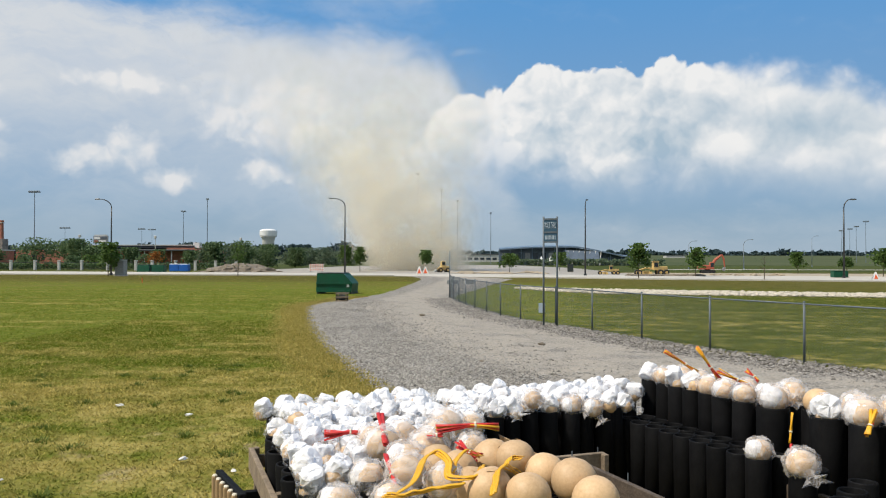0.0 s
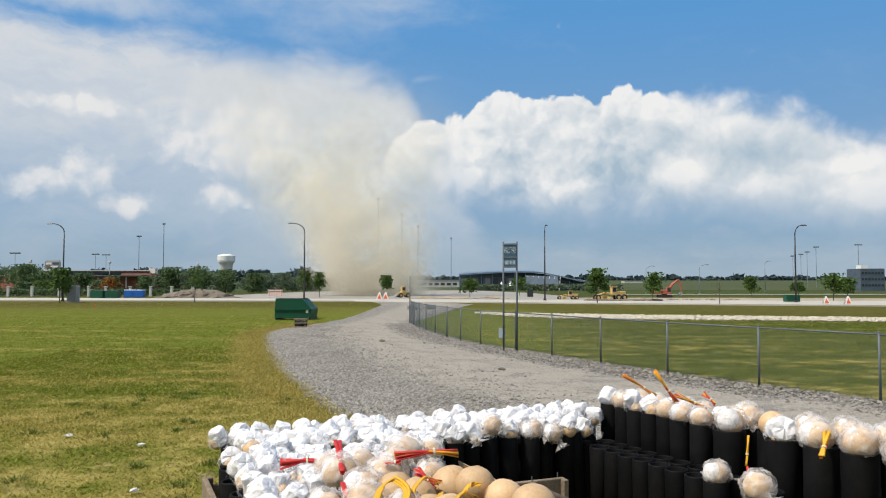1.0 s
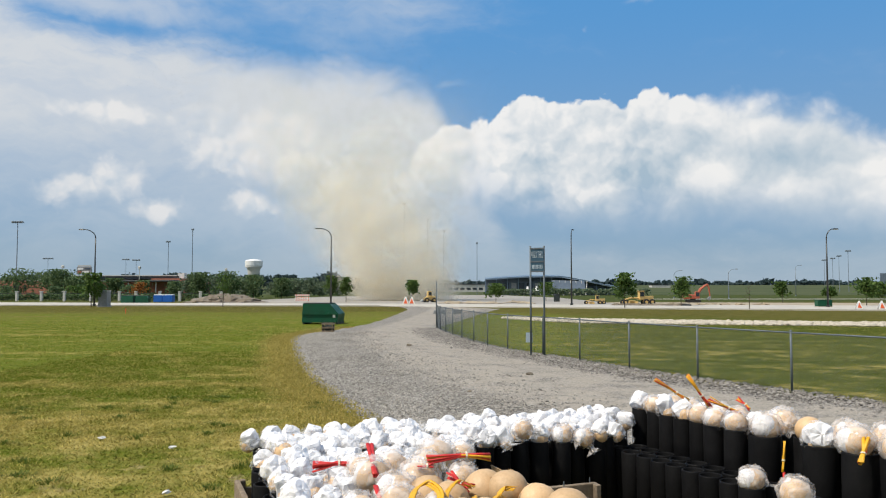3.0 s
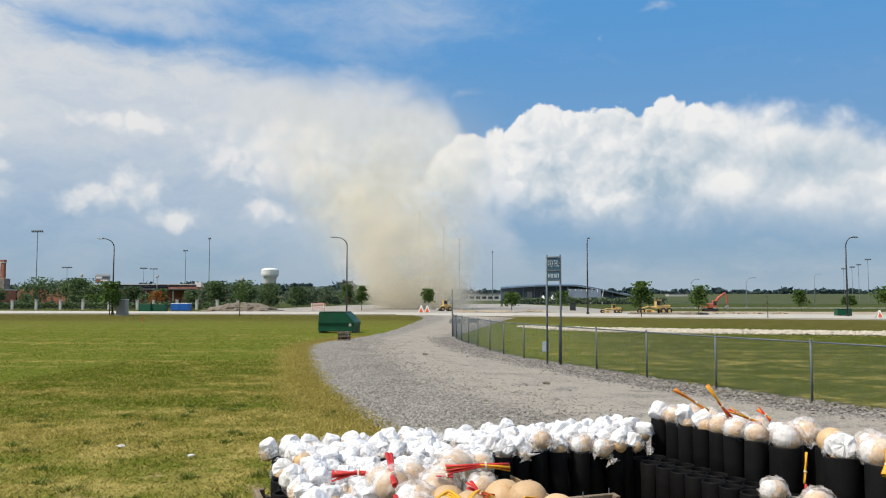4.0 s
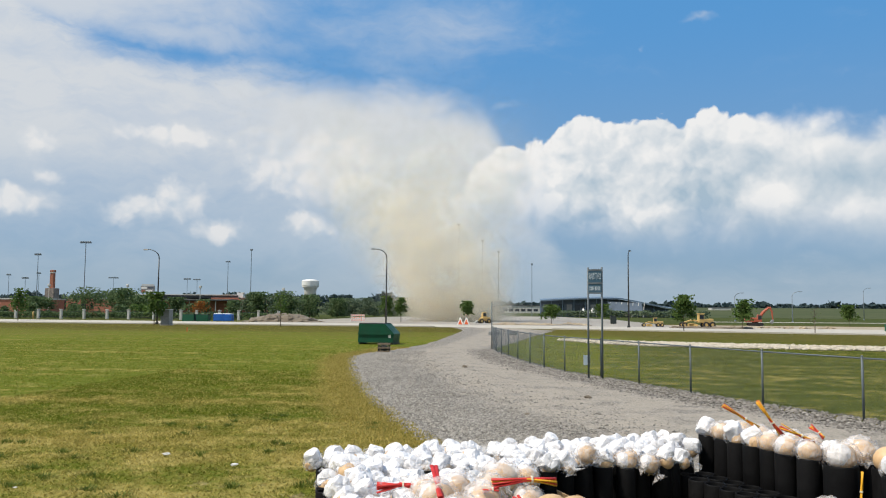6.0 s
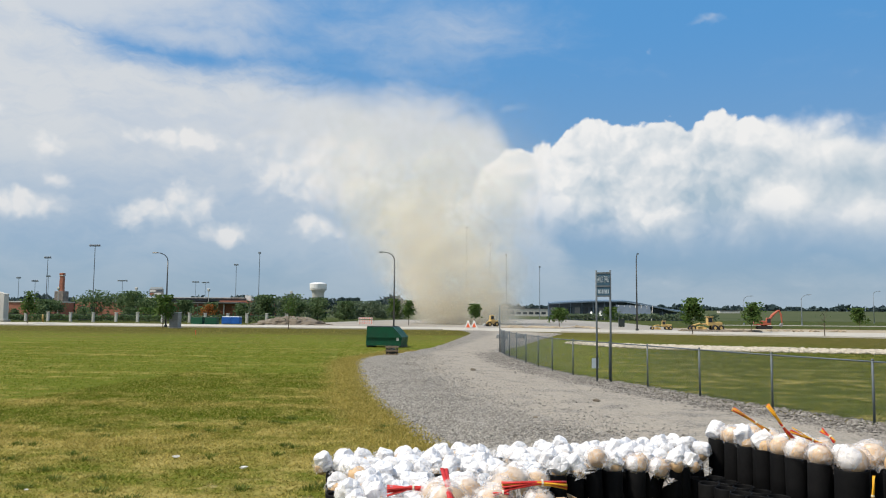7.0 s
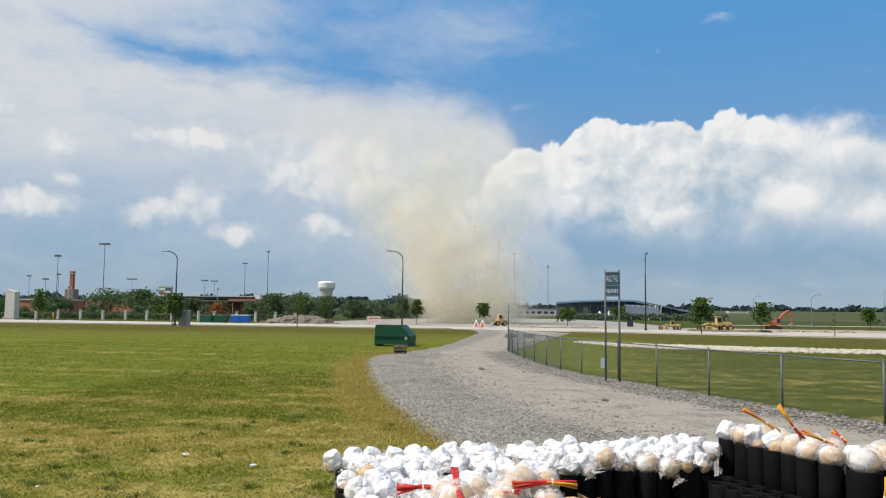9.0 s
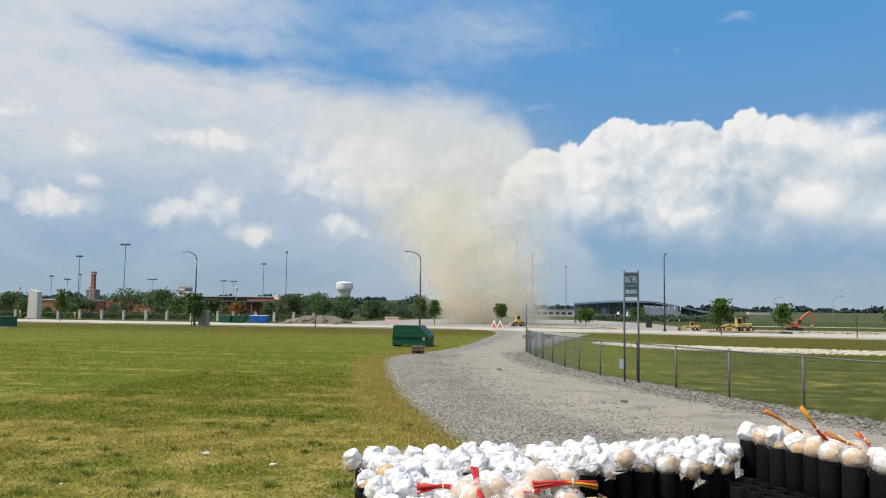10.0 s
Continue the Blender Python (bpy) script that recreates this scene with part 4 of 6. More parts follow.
for i, (tx, ty, th, tw) in enumerate(WOODS):
    tree(tx, ty, th, tw, LEAF_DARK, 1500, 100 + i, "broad dark green tree behind the boundary fence", 0.10, 0.27)
# a belt of trees that runs back beside the lot
belt = random.Random(44)
for i in range(15):
    k = i / 14
    tree(-60 + 19 * k + belt.uniform(-1, 1), 172 + 78 * k + belt.uniform(-4, 4), belt.uniform(3.8, 5.6), belt.uniform(4.0, 6.0), LEAF_BELT_HAZE, 1000, 140 + i, "rounded tree in a belt beside the parking lot", 0.10, 0.30)
# smaller trees and shrubs before the school
for i in range(12):
    tree(-132 + 6.1 * i + belt.uniform(-2, 2), 152 + belt.uniform(0, 8), belt.uniform(1.8, 3.6), belt.uniform(2.2, 4.0), LEAF if i % 3 == 0 else LEAF_DARK, 500, 170 + i, "shrubby young tree on the school ground", 0.12, 0.22)


def hedge(name, x0, x1, y, h, depth, leaf, count, size, label, seed=3, bulge=0.35):
    """A run of foliage, uneven along its top."""
    rnd = random.Random(seed)
    s = Shape()
    for i in range(count):
        x = rnd.uniform(x0, x1)
        top = h * (1 - bulge + bulge * (0.5 + 1.0 * noise.noise(Vector((x * 0.9 / h, y, seed))) + 0.35 * noise.noise(Vector((x * 4 / h, y, seed + 5)))))
        p = Vector((x, y + rnd.uniform(-depth, depth) / 2, top * math.sqrt(rnd.random())))
        a = Vector((rnd.gauss(0, 1), rnd.gauss(0, 1), rnd.gauss(0, 0.7))).normalized()
        b = a.cross(Vector((rnd.gauss(0, 1), rnd.gauss(0, 1), 1))).normalized()
        q = size * rnd.uniform(0.6, 1.4)
        s.quad(p - a * q, p + b * q * 0.7, p + a * q, p - b * q * 0.7)
    single(name, s, leaf, label, "foliage", kind="stuff")


hedge("hedge", -150, -46, 148, 1.5, 2.0, LEAF_DARK, 9000, 0.22, "low dark hedge along the boundary fence", 3)
hedge("distant_wood", -60, 30, 420, 7.0, 12, LEAF_FAR_HAZE, 3800, 1.0, "distant dark trees behind the parking lot", 4)
hedge("distant_wood", -330, -60, 430, 11.0, 14, LEAF_FAR_HAZE, 5000, 1.4, "distant dark trees on the horizon", 5)
hedge("distant_wood", 6, 62, 284, 2.7, 8, LEAF_BELT_HAZE, 2600, 0.45, "row of trees in front of the stadium", 6)
hedge("horizon_wood", -1200, 1300, 1190, 17, 40, LEAF_FAR_HAZE, 16000, 3.6, "wood along the horizon, its leaf colour blued for haze", 7, 0.45)


# ---- dust plume ----
def dust_plume(x, y):
    """A funnel of airborne dust: many thin overlapping puffs."""
    rnd = random.Random(19)
    s = Shape()
    for i in range(380):
        t = rnd.random() ** 1.45
        z = 44.0 * t
        spread = 12.0 + 0.68 * z
        a, r = rnd.uniform(0, 6.283), math.sqrt(rnd.random()) * rnd.uniform(0.6, 1.0) * spread
        size = rnd.uniform(2.2, 4.2) + 4.0 * t * rnd.uniform(0.6, 1.2)
        zc = max(z, size * 0.55)
        s.blob((PLUME_LEAN * z + math.cos(a) * r, math.sin(a) * r, zc), (size, size * 0.9, size * rnd.uniform(0.8, 1.3)), 12, 8, 0.35, 1.3, i * 0.7)
    for i in range(40):
        a, r = rnd.uniform(0, 6.283), rnd.uniform(4, 13)
        size = rnd.uniform(1.2, 2.4)
        s.blob((math.cos(a) * r, math.sin(a) * r, size * 0.4), (size * 1.8, size * 1.5, size * 0.7), 12, 8, 0.4, 1.5, i * 1.3 + 300)
    single("dust_plume", s, DUST, "tall tan plume of airborne dust behind the road", "dust", True, pose(x, y, 0.1), kind="stuff")


dust_plume(*PLUME)


# ---- far buildings and masts ----
def mast(x, y, h, mat=GREY_POLE, bank=0, w=0.0, label="tall grey floodlight mast"):
    m = thing("floodlight_mast", label, "light mast", pose(x, y, 0))
    r = max(0.10, h * 0.0062)
    part("pole", Shape().rod([(0, 0, 0), (0, 0, h)], [r * 1.2, r * 0.7], 8), mat, m)
    if bank:
        bar = part("crossbar", Shape().box((0, 0, h - 0.3), (w, 0.2, 0.25)), mat, m)
        for i in range(bank):
            part("floodlight", Shape().box((-w / 2 + (i + 0.5) * w / bank, -0.3, h - 0.05), (w / bank * 0.75, 0.5, 0.55), 0, 0.08), GREY_POLE, bar)
    else:
        part("lamp_head", Shape().box((0, 0, h + 0.2), (r * 6, r * 5, 0.7), 0, 0.1), mat, m)


for mx, my, mh, bank, w in ((-163.2, 250, 20, 3, 2.5), (-146.4, 250, 24, 5, 4.0), (-208.7, 300, 15.4, 2, 2.0), (-201.5, 300, 14.1, 3, 3.0), (-191.7, 350, 16.3, 4, 5.0),
                            (-155.9, 350, 15.8, 3, 3.5), (-128.7, 330, 22.5, 2, 2.2), (-107.4, 300, 25, 0, 0), (-164.4, 380, 16.7, 3, 4.0), (-209, 320, 17, 2, 2),
                            (-20.6, 242, 28, 0, 0), (-18.3, 320, 30, 0, 0), (-11.8, 320, 25.5, 0, 0), (1.5, 320, 20.6, 0, 0),
                            (172.6, 400, 16.7, 3, 2.5), (176.6, 400, 17.5, 3, 2.5), (179.7, 400, 18.7, 3, 2.5), (184.2, 400, 21.2, 3, 3.0), (205.3, 400, 22.3, 4, 4.0)):
    mast(mx, my, mh, GREY_POLE, bank, w)
for mx, my, mh in ((-120, 190, 7.5), (-99, 190, 7.5), (-80, 190, 7.2), (-62, 200, 7.0), (-140, 190, 7.0)):
    mast(mx, my, mh, PALE_WALL, 0, 0, "pale slender light pole behind the boundary fence")


def window_row(parent, x0, x1, y, z, w, h, count):
    me = Shape().box((0, 0, 0), (w, 0.08, h)).mesh("window", CAB_GLASS)
    for i in range(count):
        part("window", me, CAB_GLASS, parent, m=pose(x0 + (x1 - x0) * (i + 0.5) / count, y, z))


def school():
    b = thing("brick_school", "long low red brick school building with a dark flat roof", "building", pose(0, 0, 0))
    w = part("wall", Shape().box((-112, 240, 2.4), (60, 14, 4.8)), BRICK, b)
    window_row(w, -141, -83, 232.9, 2.6, 1.6, 1.8, 18)
    part("wall", Shape().box((-89, 232, 2.7), (9, 6, 5.4)), BRICK, b)
    part("roof", Shape().box((-106, 238, 5.7), (40, 16, 1.0), 0, 0.1), ROOF, b)
    part("roof_edge", Shape().box((-106, 229.9, 6.2), (40, 0.3, 0.25)), PALE_WALL, b)
    part("canopy", Shape().box((-102, 226, 4.6), (34, 6, 0.5), 0, 0.1), ROOF, b, "dark flat canopy")
    for i in range(9):
        part("column", Shape().rod([(-118 + i * 4, 224, 0), (-118 + i * 4, 224, 4.4)], 0.18, 8), PALE_WALL, b)
    part("roof_box", Shape().box((-85.4, 232, 6.2), (1.9, 2, 1.6)), WHITE, b, "white plant box on the roof")
    c = thing("brick_annex", "low red brick annex with a pale roof line", "building", pose(0, 0, 0))
    part("wall", Shape().box((-152, 224, 2.2), (24, 10, 4.4)), BRICK, c)
    part("roof", Shape().box((-152, 224, 4.6), (24.4, 10.4, 0.4)), PALE_WALL, c)
    part("wall", Shape().box((-122, 226, 2.3), (8, 10, 4.6)), BRICK, c)
    part("roof", Shape().box((-122, 226, 4.8), (8.6, 10.4, 0.4)), PALE_WALL, c)
    t = thing("brick_chimney", "slim red brick chimney on a stone base", "tower", pose(-164.1, 260, 0))
    part("base", Shape().box((0, 0, 4.4), (3.3, 3.3, 8.8), 0, 0.1), STONEWORK, t)
    part("shaft", Shape().box((0, 0, 11.6), (1.35, 1.35, 5.6), 0, 0.05, 0.9), BRICK, t)
    part("cap", Shape().box((0, 0, 14.8), (1.45, 1.45, 0.7), 0, 0.08), BRICK, t)
    part("band", Shape().box((0, 0, 14.25), (1.5, 1.5, 0.3)), PALE_WALL, t)
    s = thing("scoreboard", "dark scoreboard on a frame behind the school", "scoreboard", pose(-130.2, 262, 0))
    part("panel", Shape().box((0, 0, 8.6), (5.0, 0.5, 2.4)), BOX_GREY, s)
    for px, pz, pw, ph, pm in ((-1.2, 9.1, 1.9, 0.7, WHITE), (1.2, 9.2, 1.9, 0.5, NAVY_WALL), (-1.5, 8.0, 1.2, 0.7, BRICK), (0.6, 8.1, 2.4, 0.6, WHITE)):
        part("score_panel", Shape().box((px, -0.3, pz), (pw, 0.08, ph)), pm, s)
    part("header", Shape().box((0, 0, 10.1), (4.4, 0.4, 0.4)), PALE_WALL, s)
    for xx in (-1.8, 1.8):
        part("leg", Shape().box((xx, 0, 3.7), (0.3, 0.3, 7.4)), GREY_POLE, s)


school()


def water_tower():
    t = thing("water_tower", "white water tower on a fluted stem", "tower", pose(-169.4, 600, 0))
    pts = [(-0.3, 3.5), (0, 4.6), (16.5, 4.6), (18.5, 5.2), (20.0, 6.6)]
    part("stem", Shape().rod([(0, 0, z) for z, r in pts], [r for z, r in pts], 20), PALE_WALL, t, smooth=True)
    pts = [(19.6, 6.2), (20.6, 6.6), (24.0, 6.6), (24.8, 5.8), (25.4, 2.5), (25.5, 0.5)]
    part("tank", Shape().rod([(0, 0, z) for z, r in pts], [r for z, r in pts], 24), WHITE, t, "white tank")


water_tower()


def stadium():
    b = thing("stadium", "low dark blue stadium with a long sloping steel roof", "stadium", pose(0, 300, 0))
    x0, x1 = 4.6, 54.0
    for i in range(11):
        part("bay", Shape().box((x0 + 2.0 + i * 2.9, -1.06, 3.4), (1.9, 0.1, 2.4)), CAB_GLASS if i % 3 else BOX_GREY, b)
    n = 12
    top = [(x0 + (x1 - x0) * i / n, 6.1 + 1.0 * math.sin(math.pi * min(1, (i / n) * 1.1)) - 2.9 * max(0, i / n - 0.6) / 0.4) for i in range(n + 1)]
    part("roof", Shape().loft([[(x, -4, z - 0.5), (x, 14, z + 0.3), (x, 14, z + 0.7), (x, -4, z)] for x, z in top]), STEEL_BLUE, b)
    part("wall", Shape().loft([[(x, -1, 0), (x, 13, 0), (x, 13, z - 0.1), (x, -1, z - 0.5)] for x, z in top]), NAVY_WALL, b)
    for x, z in top:
        part("column", Shape().box((x, -2, z / 2 - 0.25), (0.3, 0.3, z - 0.5)), STEEL_BLUE, b)
    part("stand", Shape().loft([[(29, -8, 2.2), (41, -8, 2.2), (41, -7.8, 2.2), (29, -7.8, 2.2)], [(29, -4.4, 5.6), (41, -4.4, 5.2), (41, -4.2, 5.2), (29, -4.2, 5.6)]]), NAVY_WALL, b, "blue-grey seating stand")
    for i in range(7):
        part("truss", Shape().rod([(29 + i * 2, -8.4, 0), (30 + i * 2, -4.6, 5.4)], 0.11, 5), PALE_WALL, b)
    for i in range(2):
        tent = thing("white_tent", "small white peaked tent by the stadium", "tent", pose(19.5 + i * 3.2, 285, 0), "white tents")
        part("canopy", Shape().loft([[(-1.4, -1.4, 1.7), (1.4, -1.4, 1.7), (1.4, 1.4, 1.7), (-1.4, 1.4, 1.7)], [(-0.5, -0.5, 2.4), (0.5, -0.5, 2.4), (0.5, 0.5, 2.4), (-0.5, 0.5, 2.4)], [(-0.05, -0.05, 3.3), (0.05, -0.05, 3.3), (0.05, 0.05, 3.3), (-0.05, 0.05, 3.3)]]), WHITE, tent)
        for xx in (-1.3, 1.3):
            for yy in (-1.3, 1.3):
                part("pole", Shape().rod([(xx, yy, 0), (xx, yy, 1.7)], 0.05, 6), WHITE, tent)
    o = thing("office_block", "flat dark grey office block beyond the field", "building", pose(139.0, 262, 0))
    w = part("wall", Shape().box((0, 4, 3.7), (7.8, 9, 7.4)), NAVY_WALL, o)
    for z in (2.0, 4.0, 6.0):
        window_row(w, -3.7, 3.7, -0.54, z, 0.7, 0.6, 7)
    part("roof_box", Shape().box((-1.6, 3, 8.0), (2.4, 3, 1.2)), WHITE, o)
    for bx, by, bw, bh in ((-36, 400, 26, 5.5), (-6, 410, 30, 4.6), (160, 700, 16, 6), (-200, 420, 40, 5.0)):
        h = thing("far_hall", "pale flat-roofed hall far behind the lot", "building", pose(bx, by, 0), "far halls")
        wl = part("wall", Shape().box((0, 0, bh / 2), (bw, 12, bh)), PALE_WALL, h)
        window_row(wl, -bw / 2 + 1, bw / 2 - 1, -6.04, bh * 0.55, bw / 14, 1.2, 9)
        part("roof", Shape().box((0, 0, bh + 0.2), (bw + 0.6, 12.6, 0.4)), ROOF, h)


stadium()


def boundary():
    f = thing("boundary_fence", "dark railing with pale stone pillars along the school ground", "fence")
    me = Shape().box((0, 0, 0.85), (0.42, 0.42, 1.7), 0, 0.03).box((0, 0, 1.75), (0.54, 0.54, 0.1), 0, 0.03).mesh("pillar", PALE_WALL)
    xs = [-80.5 - 4.5 * k for k in range(1, 7)] + [-80.5, -76.0, -71.8, -67.0, -61.8, -58.8, -54.5, -50.9, -47.2, -43.5]
    xs.sort()
    for x in xs:
        part("pillar", me, PALE_WALL, f, m=pose(x, 140, 0))
    for a, c in zip(xs, xs[1:]):
        for z in (0.4, 1.4):
            part("rail", Shape().box(((a + c) / 2, 140, z), (c - a - 0.5, 0.06, 0.07)), DARK_POLE, f)
    p = thing("stone_pylon", "pale grey stone pylon by the road", "monument", pose(-93.9, 133, 0))
    part("shaft", Shape().box((0, 0, 2.5), (1.95, 1.4, 4.7), 0, 0.06, 0.94), PALE_WALL, p)
    part("foot", Shape().box((0, 0, 0.2), (2.5, 1.9, 0.4), 0, 0.05), CONCRETE, p)
    part("slanted_cap", Shape().loft([[(-0.9, -0.65, 4.85), (0.9, -0.65, 4.85), (0.9, -0.65, 4.95), (-0.9, -0.65, 5.4)], [(-0.9, 0.65, 4.85), (0.9, 0.65, 4.85), (0.9, 0.65, 4.95), (-0.9, 0.65, 5.4)]]), PALE_WALL, p)
    for x, y, h in ((-100.1, 137.4, 1.6), (-86.1, 133.4, 1.35)):
        single("bollard", Shape().rod([(0, 0, 0), (0, 0, h - 0.08), (0, 0, h)], [0.16, 0.16, 0.08], 10), YELLOW_MACHINE, "yellow steel bollard by the road", "bollard", True, pose(x, y, 0))
    s = Shape()
    for k in range(9):
        t = k / 8
        s.blob((-43.6 + 9.6 * t, 128 + random.uniform(-0.5, 0.5), 0.0), (2.3, 2.6, 0.25 + 1.15 * math.sin(math.pi * t) ** 0.8), 18, 12, 0.22, 2.0, k)
    single("soil_mound", s, SOIL, "low mound of dark tipped soil behind the road", "soil", kind="stuff")


boundary()


# ---- machines on the work site ----
def wheel(parent, x, y, r, w=0.35):
    t = part("wheel", Shape().rod([(x, y - w / 2, r), (x, y - w / 2 + 0.05, r), (x, y + w / 2 - 0.05, r), (x, y + w / 2, r)], [r * 0.88, r, r, r * 0.88], 16), RUBBER, parent, "black tyre")
    part("rim", Shape().rod([(x, y - w / 2 - 0.02, r), (x, y + w / 2 + 0.02, r)], r * 0.5, 12), YELLOW_MACHINE, t)


def grader(x, y, turn, scale):
    g = thing("road_grader", "yellow road grader on the work site", "machine", pose(x, y, 0, 0, 0, turn) @ Matrix.Scale(scale, 4))
    part("engine_hood", Shape().box((1.7, 0, 1.35), (2.0, 1.1, 0.9), 0, 0.08), YELLOW_MACHINE, g)
    cab = part("cab", Shape().box((0.3, 0, 1.9), (1.1, 1.2, 1.7), 0, 0.06, 0.92), YELLOW_MACHINE, g)
    for yy in (-0.61, 0.61):
        part("window", Shape().box((0.3, yy, 2.15), (0.8, 0.03, 0.85)), CAB_GLASS, cab)
    part("roof", Shape().box((0.3, 0, 2.8), (1.3, 1.35, 0.1), 0, 0.03), YELLOW_MACHINE, g)
    part("frame", Shape().rod([(0.0, 0, 1.3), (-1.6, 0, 1.5), (-3.2, 0, 1.0)], 0.16, 8), YELLOW_MACHINE, g)
    part("blade", Shape().box((-1.5, 0, 0.45), (0.14, 3.0, 0.6), 0.5), YELLOW_MACHINE, g)
    part("ring", Shape().rod([(-1.5, 0, 0.8), (-1.5, 0, 0.92)], 0.7, 14), YELLOW_MACHINE, g)
    for xx, r in ((-3.2, 0.55), (1.1, 0.6), (2.3, 0.6)):
        for yy in (-0.85, 0.85):
            wheel(g, xx, yy, r)


grader(18.3, 113, 0, 0.44)
grader(23.4, 108.6, 8, 0.66)


def roller(x, y, turn, s):
    g = thing("compact_loader", "small yellow loader on the work site", "machine", pose(x, y, 0, 0, 0, turn) @ Matrix.Scale(s, 4))
    part("body", Shape().box((0.5, 0, 0.95), (1.9, 1.2, 0.8), 0, 0.1), YELLOW_MACHINE, g)
    cab = part("cab", Shape().box((0.2, 0, 1.85), (0.9, 1.1, 1.1), 0, 0.06, 0.9), YELLOW_MACHINE, g)
    part("window", Shape().box((0.2, -0.56, 1.9), (0.65, 0.03, 0.65)), CAB_GLASS, cab)
    part("boom", Shape().rod([(0.2, -0.7, 1.2), (-0.9, -0.7, 1.0), (-1.4, -0.7, 0.5)], 0.1, 6), YELLOW_MACHINE, g)
    part("bucket", Shape().loft([[(-1.9, -0.9, 0.1), (-1.4, -0.9, 0.1), (-1.3, -0.9, 0.7)], [(-1.9, 0.9, 0.1), (-1.4, 0.9, 0.1), (-1.3, 0.9, 0.7)]]), BOX_GREY, g)
    for xx in (-0.5, 1.1):
        for yy in (-0.7, 0.7):
            wheel(g, xx, yy, 0.5, 0.3)


roller(-6.1, 129, 20, 0.75)


def excavator(x, y, turn, s):
    e = thing("excavator", "orange tracked excavator with a raised bent arm", "excavator", pose(x, y, 0, 0, 0, turn) @ Matrix.Scale(s, 4))
    for yy in (-0.85, 0.85):
        rings = []
        prof = [(1.5, 0.1), (1.8, 0.42), (1.5, 0.78), (-1.5, 0.78), (-1.8, 0.42), (-1.5, 0.1)]
        part("track", Shape().loft([[(px, yy - 0.25, pz) for px, pz in prof], [(px, yy + 0.25, pz) for px, pz in prof]]), RUBBER, e, "black track")
    part("turntable", Shape().rod([(0, 0, 0.6), (0, 0, 0.95)], 0.7, 14), RUBBER, e)
    part("house", Shape().box((-0.7, 0, 1.5), (2.6, 1.9, 1.1), 0, 0.12), ORANGE_MACHINE, e)
    cab = part("cab", Shape().box((0.9, -0.5, 1.9), (1.1, 0.9, 1.8), 0, 0.08, 0.92), ORANGE_MACHINE, e)
    part("window", Shape().box((0.9, -0.96, 2.1), (0.8, 0.03, 1.0)), CAB_GLASS, cab)
    part("counterweight", Shape().box((-2.1, 0, 1.4), (0.5, 1.9, 0.9), 0, 0.15), ORANGE_MACHINE, e)
    part("boom", Shape().rod([(0.9, 0.35, 1.4), (2.0, 0.35, 3.4), (3.4, 0.35, 4.5), (3.9, 0.35, 4.5)], [0.3, 0.36, 0.26, 0.2], 6), ORANGE_MACHINE, e)
    part("stick", Shape().rod([(3.6, 0.35, 4.7), (4.1, 0.35, 3.6), (4.3, 0.35, 1.6)], [0.2, 0.24, 0.14], 6), ORANGE_MACHINE, e)
    part("ram", Shape().rod([(1.3, 0.35, 1.9), (2.6, 0.35, 3.5)], 0.08, 6), BOX_GREY, e)
    part("bucket", Shape().loft([[(4.5, -0.15, 1.6), (4.0, -0.15, 1.5), (3.6, -0.15, 0.9), (4.1, -0.15, 0.5)], [(4.5, 0.85, 1.6), (4.0, 0.85, 1.5), (3.6, 0.85, 0.9), (4.1, 0.85, 0.5)]]), BOX_GREY, e)


excavator(35.2, 126.5, 0, 0.62)


def spoil():
    rnd = random.Random(21)
    s = Shape()
    for i in range(46):
        t = rnd.random()
        r = rnd.uniform(0.10, 0.34)
        s.blob((20 + 20 * t, 110 - 3 * t + rnd.uniform(-1.5, 3), r * 0.3), (r * 1.5, r, r * 0.7), 7, 5, 0.5, 2, i)
    single("spoil_heaps", s, DIRT, "small heaps of broken tan spoil by the machines", "rubble", kind="stuff")
    s = Shape()
    for i in range(10):
        s.blob((19.5 + i * 0.9, 103.5 - i * 0.15, 0.02), (0.8, 0.5, 0.28), 8, 5, 0.4, 2, i + 50)
    single("soil_ridge", s, SOIL, "dark ridge of turned soil at the road edge", "soil", kind="stuff")
    s = Shape()
    for i in range(40):
        s.blob((rnd.uniform(-4, 10), rnd.uniform(116, 128), 0.02), (rnd.uniform(0.4, 1.4), rnd.uniform(0.3, 0.8), rnd.uniform(0.08, 0.28)), 7, 5, 0.5, 2, i + 90)
    single("spoil_heaps", s, DIRT, "small heaps of broken tan spoil behind the road", "rubble", kind="stuff")


spoil()


# ---- riprap ----
def riprap():
    rnd = random.Random(5)
    far_l = [(3.3, 59.5), (10.5, 55), (25.5, 50.5), (60, 42)]
    near_l = [(4.0, 55.5), (9.5, 49.5), (23.5, 46.2), (56, 39)]
    a, b = spline(far_l, 60), spline(near_l, 60)
    s = Shape()
    for i in range(12000):
        k = rnd.uniform(0, 59.99)
        j = int(k)
        w = min(1, j / 6 + 0.25)
        p = a[j].lerp(a[j + 1], k - j).lerp(b[j].lerp(b[j + 1], k - j), 0.5 + rnd.uniform(-0.5, 0.5) * w)
        r = rnd.uniform(0.045, 0.10)
        s.blob((p.x, p.y, r * 0.25 + 0.05 * rnd.random()), (r * rnd.uniform(0.9, 1.5), r * rnd.uniform(0.8, 1.2), r * 0.8), 6, 4, 0.6, 1.6, i * 0.37)
    single("riprap", s, ROCK, "band of broken pale limestone rocks in the grass", "rocks", kind="stuff")


riprap()


# ---- mortar racks ----
RACK = pose(0.15, 7.75, 0, 0, 0, 23)      # local x along the rows, local -y towards the viewer


